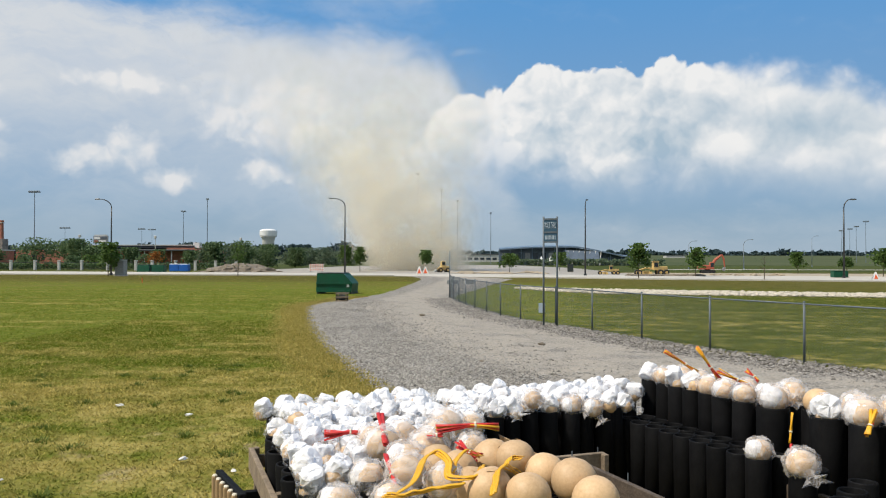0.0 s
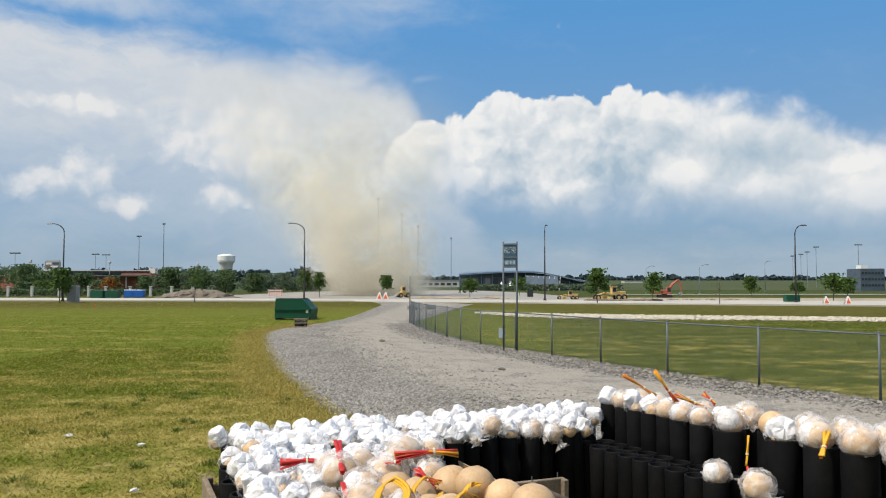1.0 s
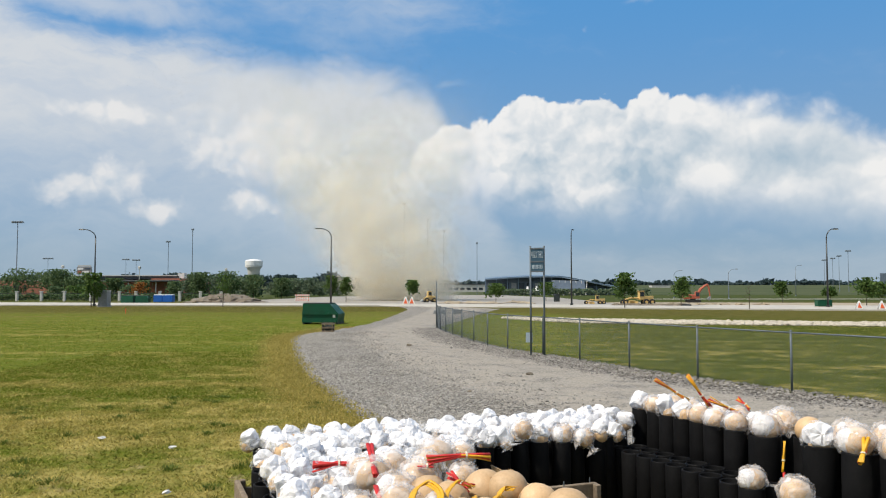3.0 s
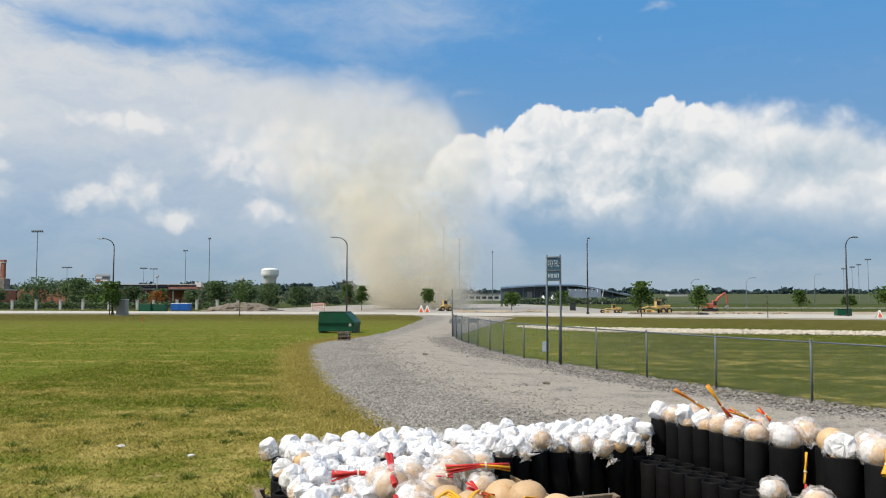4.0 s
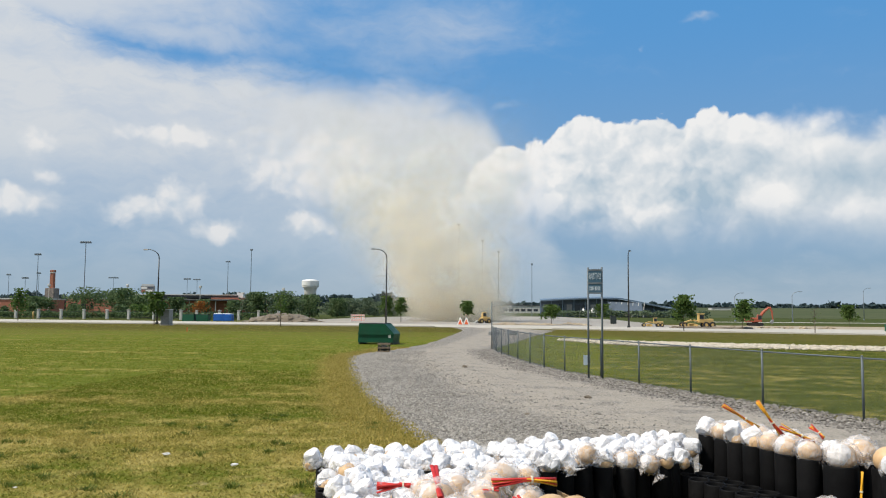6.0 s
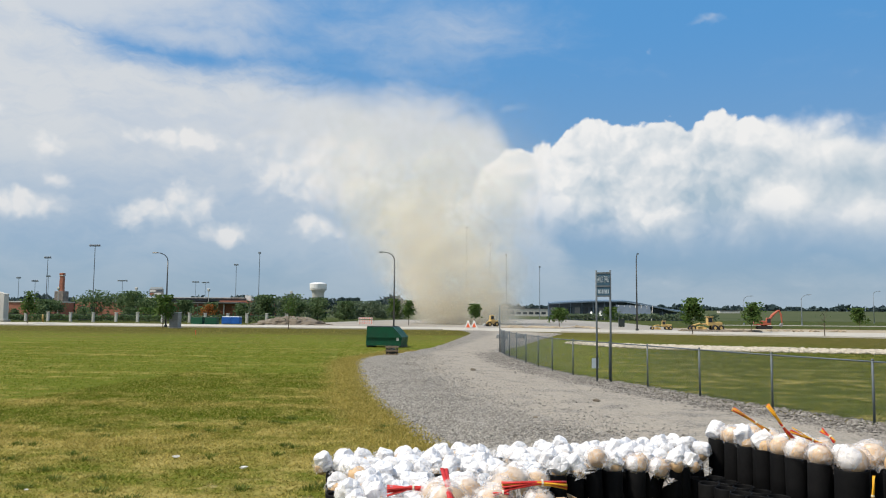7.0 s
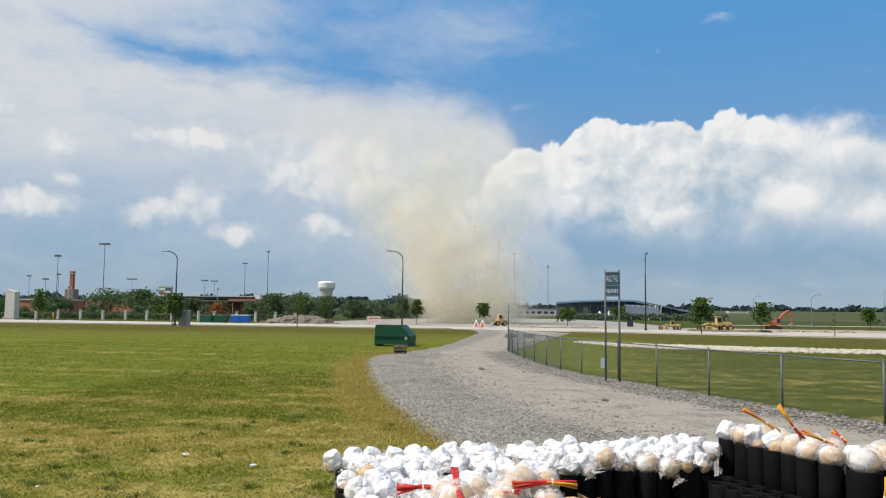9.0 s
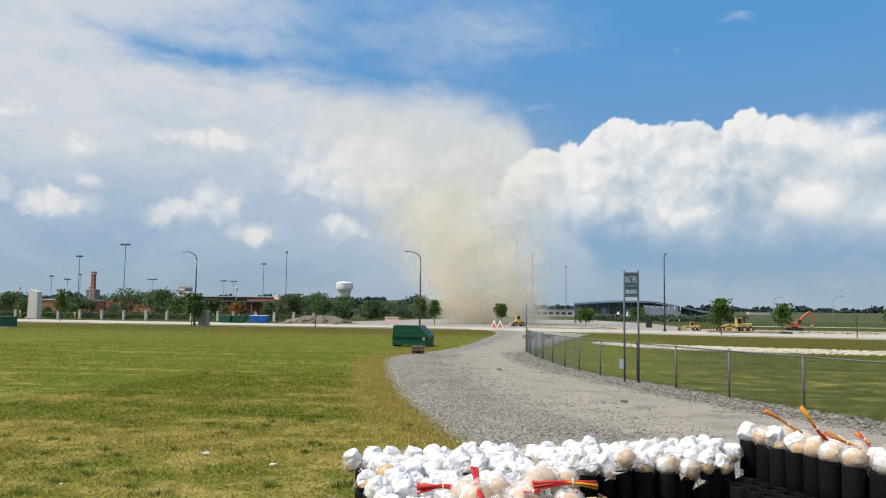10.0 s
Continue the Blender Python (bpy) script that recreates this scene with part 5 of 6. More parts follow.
def at(u, v, z=0.0, lean_u=0.0, lean_v=0.0, turn=0.0):
    return pose(u, -v, z, lean_v, lean_u, turn)


def tube_mesh(od, h, seg=16):
    """A plastic launching tube: outer wall, rounded lip, inner wall and a floor."""
    r = od / 2
    prof = [(r, 0.0), (r, h - 0.008), (r - 0.004, h), (r - 0.011, h), (r - 0.014, h - 0.006), (r - 0.014, h - 0.30)]
    s = Shape()
    s.loft([[(a * math.cos(2 * math.pi * j / seg), a * math.sin(2 * math.pi * j / seg), z) for j in range(seg)] for a, z in prof])
    return s.mesh("tube", TUBE_BLACK, True)


def crumple(c, r, seg, rows, rough, freq, seed, tail=None, flat=0.0):
    """Crinkled wrapping round a ball, gathered into a ragged tail on one side."""
    s = Shape().blob(c, r, seg, rows, rough, freq, seed, True)
    if tail:
        rnd = random.Random(int(seed * 13))
        a, drop, length = tail
        d = Vector((math.cos(a), math.sin(a), drop)).normalized()
        side = d.cross(Vector((0, 0, 1))).normalized()
        up = side.cross(d)
        base = Vector(c) + d * (r[0] * 0.92)
        rings = []
        for k, (t, w) in enumerate(((0, 0.55), (0.25, 0.22), (0.5, 0.30), (1.0, 0.62))):
            ring = []
            for j in range(10):
                q = 2 * math.pi * j / 10
                z = r[0] * w * (1 + (0.45 if j % 2 else -0.35) * (k > 0)) * rnd.uniform(0.75, 1.25)
                ring.append(base + d * length * t * (1 + 0.25 * rnd.uniform(-1, 1) * (k > 1)) + side * math.cos(q) * z + up * math.sin(q) * z * 0.6)
            rings.append(ring)
        s.loft(rings, cap=False)
    return s


def paper_cup(c, r, h, tilt, turn, seed, seg=18):
    """A short paper cylinder with dented walls and creased ends, lying over."""
    m = Matrix.Translation(c) @ Matrix.Rotation(turn, 4, "Z") @ Matrix.Rotation(tilt, 4, "X")
    shift = Vector((seed * 1.3, -seed, seed * 0.7))
    rings = []
    for z, k in ((-1.0, 0.50), (-0.97, 0.90), (-0.80, 1.0), (-0.30, 1.02), (0.25, 0.98), (0.78, 1.0), (0.96, 0.88), (1.0, 0.45), (0.94, 0.08)):
        ring = []
        for j in range(seg):
            a = 2 * math.pi * j / seg
            d = Vector((math.cos(a), math.sin(a), z))
            q = k * (1.06 - 0.30 * abs(noise.noise(d * 1.5 + shift)) - 0.16 * abs(noise.noise(d * 3.6 - shift)))
            ring.append(m @ Vector((d.x * r * q, d.y * r * q, h * (z + 0.16 * noise.noise(d * 1.9 - shift)) / 2)))
        rings.append(ring)
    return Shape().loft(rings)


def shell_variants():
    """Wrapped firework shells: white paper ones, clear-bagged tan ones, bare kraft balls."""
    rnd = random.Random(11)
    white, bagged, kraft = [], [], []
    for i in range(9):
        r = 0.074 * rnd.uniform(0.92, 1.1)
        zc = 0.028 + 0.012 * rnd.random()
        a = rnd.uniform(0, 6.28)
        paper = paper_cup((0, 0.006, zc + 0.018), r * rnd.uniform(0.80, 0.92), r * rnd.uniform(1.55, 1.95), radians(rnd.choice((25, 50, 68, 80, -45))), rnd.uniform(-1.2, 1.2), i * 3.3 + 1)
        core = Shape().blob((math.cos(a) * 0.012, -0.016 if i % 4 == 0 else -0.008, zc - 0.026), r * (0.84 if i % 4 == 0 else 0.70), 12, 8, 0.05, 1, i)
        film = crumple((0, 0, zc + 0.002), (r * 1.16, r * 1.12, r * 1.06), 16, 11, 0.50, 1.7, i * 5.1 + 2, (rnd.choice((-1.57, -1.2, -2.0, 0.4, 2.6, -0.6)), rnd.uniform(-0.6, 0.25), 0.07))
        white.append((paper.mesh("paper", PAPER_WHITE), core.mesh("ball", KRAFT, True), film.mesh("film", FILM)))
    for i in range(6):
        r = 0.092 * rnd.uniform(0.94, 1.1)
        zc = 0.045
        ball = Shape().blob((0, 0, zc), (r * 0.93, r * 0.9, r * 0.88), 16, 11, 0.06, 1.4, i + 40)
        k = 1.0 if i % 3 == 0 else 0.62
        band = Shape().blob((-r * 0.34, r * 0.12, zc + 0.012), (r * 0.68 * k, r * 0.76 * k, r * 0.78), 14, 10, 0.15, 1.4, i + 4)
        film = crumple((0, 0, zc + 0.004), (r * 1.18, r * 1.12, r * 1.08), 24, 16, 0.40, 2.2, i * 4.7 + 9, (rnd.choice((-1.57, -0.9, -2.2, -0.2)), -0.5, 0.075))
        bagged.append((ball.mesh("ball", KRAFT, True), band.mesh("paper_band", PAPER_WHITE), film.mesh("film", MILKY_FILM, True)))
    for i in range(4):
        r = 0.1
        ball = Shape().blob((0, 0, 0.05), (r, r, r * 0.96), 20, 14, 0.035, 1.2, i + 70)
        seam = Shape()
        prof = [(r * 1.008 * math.cos(t), r * 0.972 * math.sin(t) + 0.05) for t in (radians(5 + 10 * k) for k in range(6))]
        seam.loft([[(x, -0.011, z), (x, 0.011, z), (x * 0.985, 0.011, (z - 0.05) * 0.985 + 0.05), (x * 0.985, -0.011, (z - 0.05) * 0.985 + 0.05)] for x, z in prof])
        kraft.append((ball.mesh("ball", KRAFT, True), seam.mesh("tape", KRAFT)))
    return white, bagged, kraft


WHITE_SHELLS, BAG_SHELLS, KRAFT_SHELLS = shell_variants()
shell_rnd = random.Random(77)


def put_shell(kind, u, v, z, lean=9, scale=1.0, turn=None):
    m = RACK @ at(u, v, z, shell_rnd.gauss(0, lean), shell_rnd.gauss(0, lean), shell_rnd.uniform(-50, 50) if turn is None else turn) @ Matrix.Scale(scale * shell_rnd.uniform(0.94, 1.08), 4)
    if kind == "white":
        paper, core, film = shell_rnd.choice(WHITE_SHELLS)
        t = thing("firework_shell", "firework shell in crinkled white paper and clear film on a tube", "firework", m, "white wrapped shells")
        part("paper", paper, PAPER_WHITE, t, "crinkled white paper")
        part("ball", core, KRAFT, t)
        part("film", film, FILM, t, "clear crinkled film")
    elif kind == "bag":
        ball, band, film = shell_rnd.choice(BAG_SHELLS)
        t = thing("firework_shell", "tan firework shell in a clear plastic bag on a black tube", "firework", m, "bagged tan shells")
        part("ball", ball, KRAFT, t)
        part("paper_band", band, PAPER_WHITE, t, "white paper band")
        part("film", film, MILKY_FILM, t, "clear crinkled film")
    else:
        ball, tape = shell_rnd.choice(KRAFT_SHELLS)
        t = thing("firework_shell", "bare round brown kraft-paper firework shell on a tube", "firework", m, "bare kraft shells")
        part("ball", ball, KRAFT, t)
        part("tape", tape, KRAFT, t, "brown paper tape")
    return t


def rack(label):
    return thing("mortar_rack", label, "firework rack", RACK.copy(), "mortar racks")


TUBE_S, TUBE_C, TUBE_D, TUBE_B, TUBE_K = tube_mesh(0.148, 0.86), tube_mesh(0.164, 0.76), tube_mesh(0.168, 1.0), tube_mesh(0.225, 1.0, 20), tube_mesh(0.17, 0.95)
lean_rnd = random.Random(31)


def put_tube(r, mesh, u, v, lean=1.2, lean_u=0.0):
    part("tube", mesh, TUBE_BLACK, r, m=at(u, v, 0, lean_u + lean_rnd.gauss(0, lean), lean_rnd.gauss(0, lean), lean_rnd.uniform(0, 360)))


def board(r, a, b, z, h, thick=0.036, label="", mat=TIMBER):
    """A plank on edge between two places of the rack."""
    A, B = Vector((a[0], -a[1], 0)), Vector((b[0], -b[1], 0))
    L = (B - A).length
    ang = math.atan2(B.y - A.y, B.x - A.x)
    part("plank", Shape().box((0, 0, 0), (L, thick, h), 0, 0.004), mat, r, label, m=pose((A.x + B.x) / 2, (A.y + B.y) / 2, z, 0, 0, math.degrees(ang)))


# wide rack of white-wrapped shells with a timber frame
ra = rack("wide timber-framed rack of black mortar tubes, filled with white shells")
P = 0.160
for i in range(9):
    for j in range(15):
        u, v = i * P, -0.10 + j * P
        if (i == 0 and j < 5) or (u > 0.36 and v > 1.42) or (u > 0.86 and v > 1.12) or v > 2.1:
            continue
        if shell_rnd.random() < 0.05:
            put_tube(ra, TUBE_S, u, v)
            continue
        lu = -5 if i == 0 else 0
        put_tube(ra, TUBE_S, u + shell_rnd.gauss(0, 0.008), v + shell_rnd.gauss(0, 0.008), 1.2, lu * 0.4)
        put_shell("white", u + shell_rnd.gauss(0, 0.012) + (0.02 if i == 0 else 0), v + shell_rnd.gauss(0, 0.012), 0.86 + shell_rnd.gauss(0, 0.022), 17)
put_tube(ra, TUBE_S, 0.10, 0.05, 0.2, -7)
put_shell("white", 0.005, 0.03, 0.865, 6, 1.05, -30)
board(ra, (-0.125, 0.42), (-0.125, 3.3), 0.64, 0.15)
board(ra, (-0.105, 0.44), (0.42, 0.44), 0.62, 0.09)
board(ra, (1.36, 1.38), (2.14, 1.38), 0.66, 0.125, label="weathered plank with faint red marks")
board(ra, (1.90, 1.44), (1.96, 3.2), 0.64, 0.13, mat=SHADED_TIMBER)
board(ra, (-0.125, 0.42), (-0.125, 3.3), 0.20, 0.15)
for u, v in ((-0.09, 0.45), (-0.09, 1.6), (1.88, 1.42), (1.93, 2.6), (2.12, 1.42)):
    part("stake", Shape().box((u, -v, 0.36), (0.035, 0.05, 0.72), 0, 0.004), TIMBER, ra)
for q, (u, v) in enumerate(((1.88, 1.40), (1.93, 2.0), (2.1, 1.36))):
    part("nail", Shape().rod([(u, -v, 0.7), (u, -v, 0.755)], 0.004, 6), GALV, ra)

# far rack beside it
rb = rack("low rack of black mortar tubes topped with white bagged shells")
for i in range(11):
    for j in range(5):
        u, v = 1.50 + i * P, -0.10 + j * 0.17
        if u > 2.80 and j > 2:
            continue
        put_tube(rb, TUBE_S, u, v, 1.8)
        bag = j == 4 and i in (3, 5, 6, 7) and shell_rnd.random() < 0.7
        put_shell("bag" if bag else "white", u + shell_rnd.gauss(0, 0.014), v + (0.03 if j == 4 else 0) + shell_rnd.gauss(0, 0.012), 0.86 + shell_rnd.gauss(0, 0.018), 17, 0.8 if bag else 1.0)

# empty short tubes in a row
rc = rack("row of short empty black mortar tubes")
for j in range(8):
    for i in range(2):
        put_tube(rc, TUBE_C, 2.84 + i * 0.17 + j * 0.012, 0.58 + j * 0.172, 0.6)
put_tube(rc, TUBE_C, 2.93, 1.97, 0.5), put_tube(rc, TUBE_C, 3.1, 1.97, 0.5)
put_tube(rc, TUBE_C, 2.90, 2.36, 0.5), put_tube(rc, TUBE_C, 2.72, 2.84, 1.0), put_tube(rc, TUBE_C, 2.90, 2.74, 1.0), put_tube(rc, TUBE_C, 3.08, 2.64, 1.0), put_tube(rc, TUBE_C, 3.07, 2.30, 1.0)
board(rc, (2.74, 0.6), (2.82, 1.9), 0.22, 0.12, mat=SHADED_TIMBER), board(rc, (3.0, 2.15), (3.12, 3.3), 0.58, 0.10, mat=SHADED_TIMBER)
put_shell("bag", 2.94, 1.96, 0.76, 6, 0.98, 20)
put_shell("bag", 2.90, 2.36, 0.77, 6, 0.92, -10)

# tall rack with large shells
rd = rack("tall rack of black mortar tubes with tan and white bagged shells")
KIND_FRONT = ("white", "bag", "white", "white", "bag", "bag", "bag")
for k in range(7):
    v = 0.22 + k * 0.186
    put_tube(rd, TUBE_D, 3.30 + 0.006 * k, v, 0.5)
    put_tube(rd, TUBE_D, 3.49 + 0.006 * k, v + 0.03, 0.5)
    put_shell(KIND_FRONT[k], 3.30 + 0.006 * k, v, 1.0, 12, 1.12 if KIND_FRONT[k] == "white" else 0.92)
    put_shell("bag" if k % 3 else "white", 3.49 + 0.006 * k, v + 0.03, 1.0, 12, 0.92)
for k, (u, v, kind, sc) in enumerate(((3.38, 1.60, "bag", 1.15), (3.62, 1.52, "bag", 1.1), (3.60, 1.80, "kraft", 1.0), (3.46, 2.02, "white", 1.3), (3.70, 2.02, "bag", 1.1), (3.52, 2.27, "bag", 1.25),
                                      (3.76, 2.27, "bag", 1.1), (3.58, 2.52, "bag", 1.2), (3.80, 2.52, "bag", 1.1), (3.64, 2.78, "bag", 1.2), (3.70, 3.04, "bag", 1.15))):
    put_tube(rd, TUBE_B, u, v, 0.5)
    put_shell(kind, u, v, 1.0, 10, sc)

# large bare shells in front, some bagged
re_ = rack("rack of black mortar tubes under large brown kraft shells")
ROW1 = ((0.62, 2.30), (0.64, 2.49), (0.66, 2.68), (0.70, 2.88), (0.74, 3.07))
ROW2 = ((0.92, 2.36), (0.95, 2.55), (0.98, 2.74), (1.02, 2.94), (1.06, 3.13))
for u, v in ROW1 + ROW2:
    put_tube(re_, TUBE_K, u, v, 0.6)
    put_shell("kraft", u + shell_rnd.gauss(0, 0.012), v + shell_rnd.gauss(0, 0.015), 0.965 + shell_rnd.gauss(0, 0.016), 24, 1.03, None)
for u, v, sc in ((0.60, 1.72, 1.15), (0.44, 1.90, 1.1), (0.93, 1.55, 1.2), (0.88, 2.10, 1.05), (0.66, 2.04, 1.1), (0.78, 1.80, 1.1), (0.46, 1.62, 0.9), (1.12, 1.50, 0.95), (0.26, 2.28, 0.9), (0.04, 2.62, 0.95), (0.46, 2.24, 1.05), (0.40, 2.46, 1.0), (0.50, 2.68, 1.0), (0.28, 2.62, 0.95)):
    put_tube(re_, TUBE_K, u, v, 0.6)
    put_shell("bag", u, v, 0.955 if u > 0.3 else 0.90, 10, sc)
flap = Shape()
fl = [(1.04, 2.10, 1.07), (1.10, 2.40, 1.04), (1.14, 2.75, 1.00), (1.18, 3.10, 0.97)]
flap.loft([[(u, -v, z), (u + 0.008, -v, z), (u + 0.06, -v, z - 0.16), (u + 0.052, -v, z - 0.16)] for u, v, z in fl])
single("card_flap", flap, CARD, "torn brown cardboard flap beside the kraft shells", "cardboard", m=RACK.copy())


# ---- quick match fuses ----
def fuse(label, mats, a, b, n, spread, width, sag=0.02, seed=0, loop=False):
    """A folded bundle of flat paper fuse, tied round its middle."""
    rnd = random.Random(seed)
    f = thing("fuse_bundle", label, "fuse", RACK.copy(), "folded paper fuses")
    A, B = Vector((a[0], -a[1], a[2])), Vector((b[0], -b[1], b[2]))
    d = (B - A)
    side = d.cross(Vector((0, 0, 1))).normalized()
    up = side.cross(d).normalized()
    for i in range(n):
        o1 = side * rnd.uniform(-spread, spread) + up * rnd.uniform(-spread, spread)
        o2 = side * rnd.uniform(-spread, spread) + up * rnd.uniform(-spread, spread)
        mid = side * rnd.uniform(-spread, spread) * 0.3 + up * (sag + rnd.uniform(-spread, spread) * 0.3)
        pts = [A + o1, A.lerp(B, 0.3) + (o1 + mid) / 2, A.lerp(B, 0.55) + mid, A.lerp(B, 0.8) + (o2 + mid) / 2, B + o2]
        part("fuse_strip", Shape().rod(pts, width, 6, flat=0.45), mats[i % len(mats)], f, smooth=True)
    c = A.lerp(B, 0.62) + up * sag
    part("tie", Shape().rod([c - d.normalized() * 0.005, c + d.normalized() * 0.005], spread * 0.35 + width, 8), PALE_TAPE, f)
    return f


fuse("folded bundle of red paper fuse lying on white shells", [RED_PAPER], (0.19, 1.47, 1.0), (0.43, 1.53, 1.0), 10, 0.030, 0.011, 0.012, 1)
fuse("red paper fuse standing between bagged shells", [RED_PAPER], (0.47, 1.72, 1.14), (0.40, 2.08, 1.05), 6, 0.020, 0.012, 0.0, 2)
fuse("red and yellow folded paper fuse on a bagged shell", [YELLOW_PAPER, RED_PAPER, RED_PAPER, YELLOW_PAPER], (0.69, 2.05, 1.115), (1.03, 2.12, 1.12), 7, 0.022, 0.014, 0.012, 3)
fuse("red tail of paper fuse between bagged shells", [RED_PAPER], (0.62, 2.10, 1.09), (0.70, 2.13, 1.10), 4, 0.014, 0.009, 0.0, 4)
fuse("dark red crumpled paper fuse beside brown shells", [RED_PAPER], (0.70, 2.36, 1.10), (0.76, 2.50, 1.06), 7, 0.022, 0.008, 0.0, 5)
fuse("red paper fuse hanging down between shells", [RED_PAPER], (0.34, 2.30, 1.06), (0.30, 2.62, 0.98), 3, 0.010, 0.010, 0.0, 6)
fuse("yellow and orange paper fuse standing from a shell", [YELLOW_PAPER, YELLOW_PAPER, RED_PAPER], (3.12, 0.68, 1.30), (3.37, 0.78, 1.13), 9, 0.020, 0.010, 0.0, 7)
fuse("yellow and red paper fuse standing from a shell", [YELLOW_PAPER, YELLOW_PAPER, RED_PAPER], (3.20, 0.98, 1.36), (3.36, 1.05, 1.11), 9, 0.020, 0.010, 0.0, 8)
fuse("red and yellow paper fuse leaning on a shell", [RED_PAPER, YELLOW_PAPER], (3.17, 1.27, 1.22), (3.38, 1.36, 1.11), 9, 0.020, 0.010, 0.0, 9)
fuse("short red and yellow knotted fuse on a shell", [RED_PAPER, YELLOW_PAPER], (3.50, 1.20, 1.20), (3.52, 1.30, 1.13), 5, 0.018, 0.009, 0.0, 10)
fuse("yellow fuse with a red end hanging down a tube", [YELLOW_PAPER], (3.33, 1.83, 1.00), (3.29, 1.86, 0.80), 3, 0.010, 0.008, 0.0, 11)
fuse("dark red fuse end hanging down a tube", [RED_PAPER], (3.29, 1.86, 0.80), (3.28, 1.87, 0.66), 3, 0.010, 0.008, 0.0, 12)
fuse("yellow and red folded fuse against a bagged shell", [YELLOW_PAPER, YELLOW_PAPER, RED_PAPER], (3.48, 2.36, 1.10), (3.34, 2.44, 0.97), 5, 0.018, 0.011, 0.0, 13)


def yellow_loop(pts, width, label, seed):
    f = thing("fuse_loop", label, "fuse", RACK.copy(), "folded paper fuses")
    line = spline([(u, -v) for u, v, z in pts], 30)
    zs = [p[2] for p in pts]
    n = len(zs) - 1
    out = []
    for i, p in enumerate(line):
        t = i / 30 * n
        k = min(int(t), n - 1)
        out.append((p.x, p.y, zs[k] + (zs[k + 1] - zs[k]) * (t - k)))
    for k in range(3):
        wob = [(x + 0.010 * (k - 1) + 0.006 * noise.noise(Vector((i * 0.25, k, seed))), y + 0.006 * noise.noise(Vector((i * 0.3, k + 9, seed))), z + 0.006 * k + 0.008 * noise.noise(Vector((i * 0.2, k + 4, seed))))
               for i, (x, y, z) in enumerate(out)]
        part("fuse_strip", Shape().rod(wob, width * 0.72, 6, flat=0.3), YELLOW_PAPER, f, smooth=True)


yellow_loop([(0.20, 2.92, 1.04), (0.33, 2.80, 1.06), (0.43, 2.64, 1.11), (0.50, 2.60, 1.13), (0.52, 2.72, 1.11), (0.48, 2.84, 1.07), (0.58, 2.90, 1.08), (0.66, 2.78, 1.09)], 0.012, "loop of flat yellow paper fuse on brown shells", 1)
yellow_loop([(0.16, 2.93, 1.05), (0.24, 2.96, 1.05), (0.36, 2.95, 1.06), (0.50, 2.96, 1.07)], 0.016, "flat yellow paper fuse across brown shells", 2)
yellow_loop([(0.52, 2.76, 1.06), (0.58, 2.66, 1.10), (0.66, 2.58, 1.115), (0.74, 2.58, 1.08)], 0.011, "yellow paper fuse strapped over a brown shell", 3)
yellow_loop([(0.58, 3.10, 1.06), (0.65, 2.98, 1.11), (0.72, 2.90, 1.12), (0.80, 2.90, 1.07)], 0.011, "yellow paper fuse strapped over a brown shell", 4)
yellow_loop([(0.80, 2.72, 1.06), (0.85, 2.68, 1.09), (0.90, 2.70, 1.09)], 0.012, "short yellow fuse between brown shells", 5)


def small_rack():
    """A low black bar with small tubes along it."""
    r = thing("small_tube_rack", "low black bar rack with small pink-capped tubes", "firework rack", RACK.copy())
    part("bar", Shape().box((0, 0, 0), (0.66, 0.05, 0.05), 0, 0.006), TUBE_BLACK, r, m=pose(-0.29, -0.73, 0.55, 0, 0, -81))
    for u, v in ((-0.33, 0.46), (-0.25, 1.0)):
        part("leg", Shape().box((u, -v, 0.27), (0.04, 0.04, 0.54)), TUBE_BLACK, r)
    part("crossbar", Shape().box((-0.19, -0.93, 0.53), (0.16, 0.05, 0.05)), TUBE_BLACK, r)
    me = Shape().rod([(0, 0, 0.0), (0, 0, 0.19), (0, 0, 0.205)], [0.022, 0.022, 0.014], 10).mesh("small_tube", CARD)
    cap = Shape().blob((0, 0, 0.20), (0.019, 0.019, 0.012), 8, 4, 0.1).mesh("cap", PALE_TAPE)
    for k in range(6):
        t = k / 5
        q = part("small_tube", me, CARD, r, m=at(-0.375 + 0.09 * t, 0.50 + 0.5 * t, 0.36))
        part("cap", cap, PALE_TAPE, q)


small_rack()


# ---- grass blades, stones and scraps ----
def left_of_drive(x, y):
    for (x0, y0), (x1, y1) in zip(DRIVE_L[2:], DRIVE_L[3:]):
        if y0 <= y < y1:
            return x < x0 + (x1 - x0) * (y - y0) / (y1 - y0) + 0.22 * noise.noise(Vector((x * 7, y * 7, 1))) + 0.02
    return y < DRIVE_L[2][1]


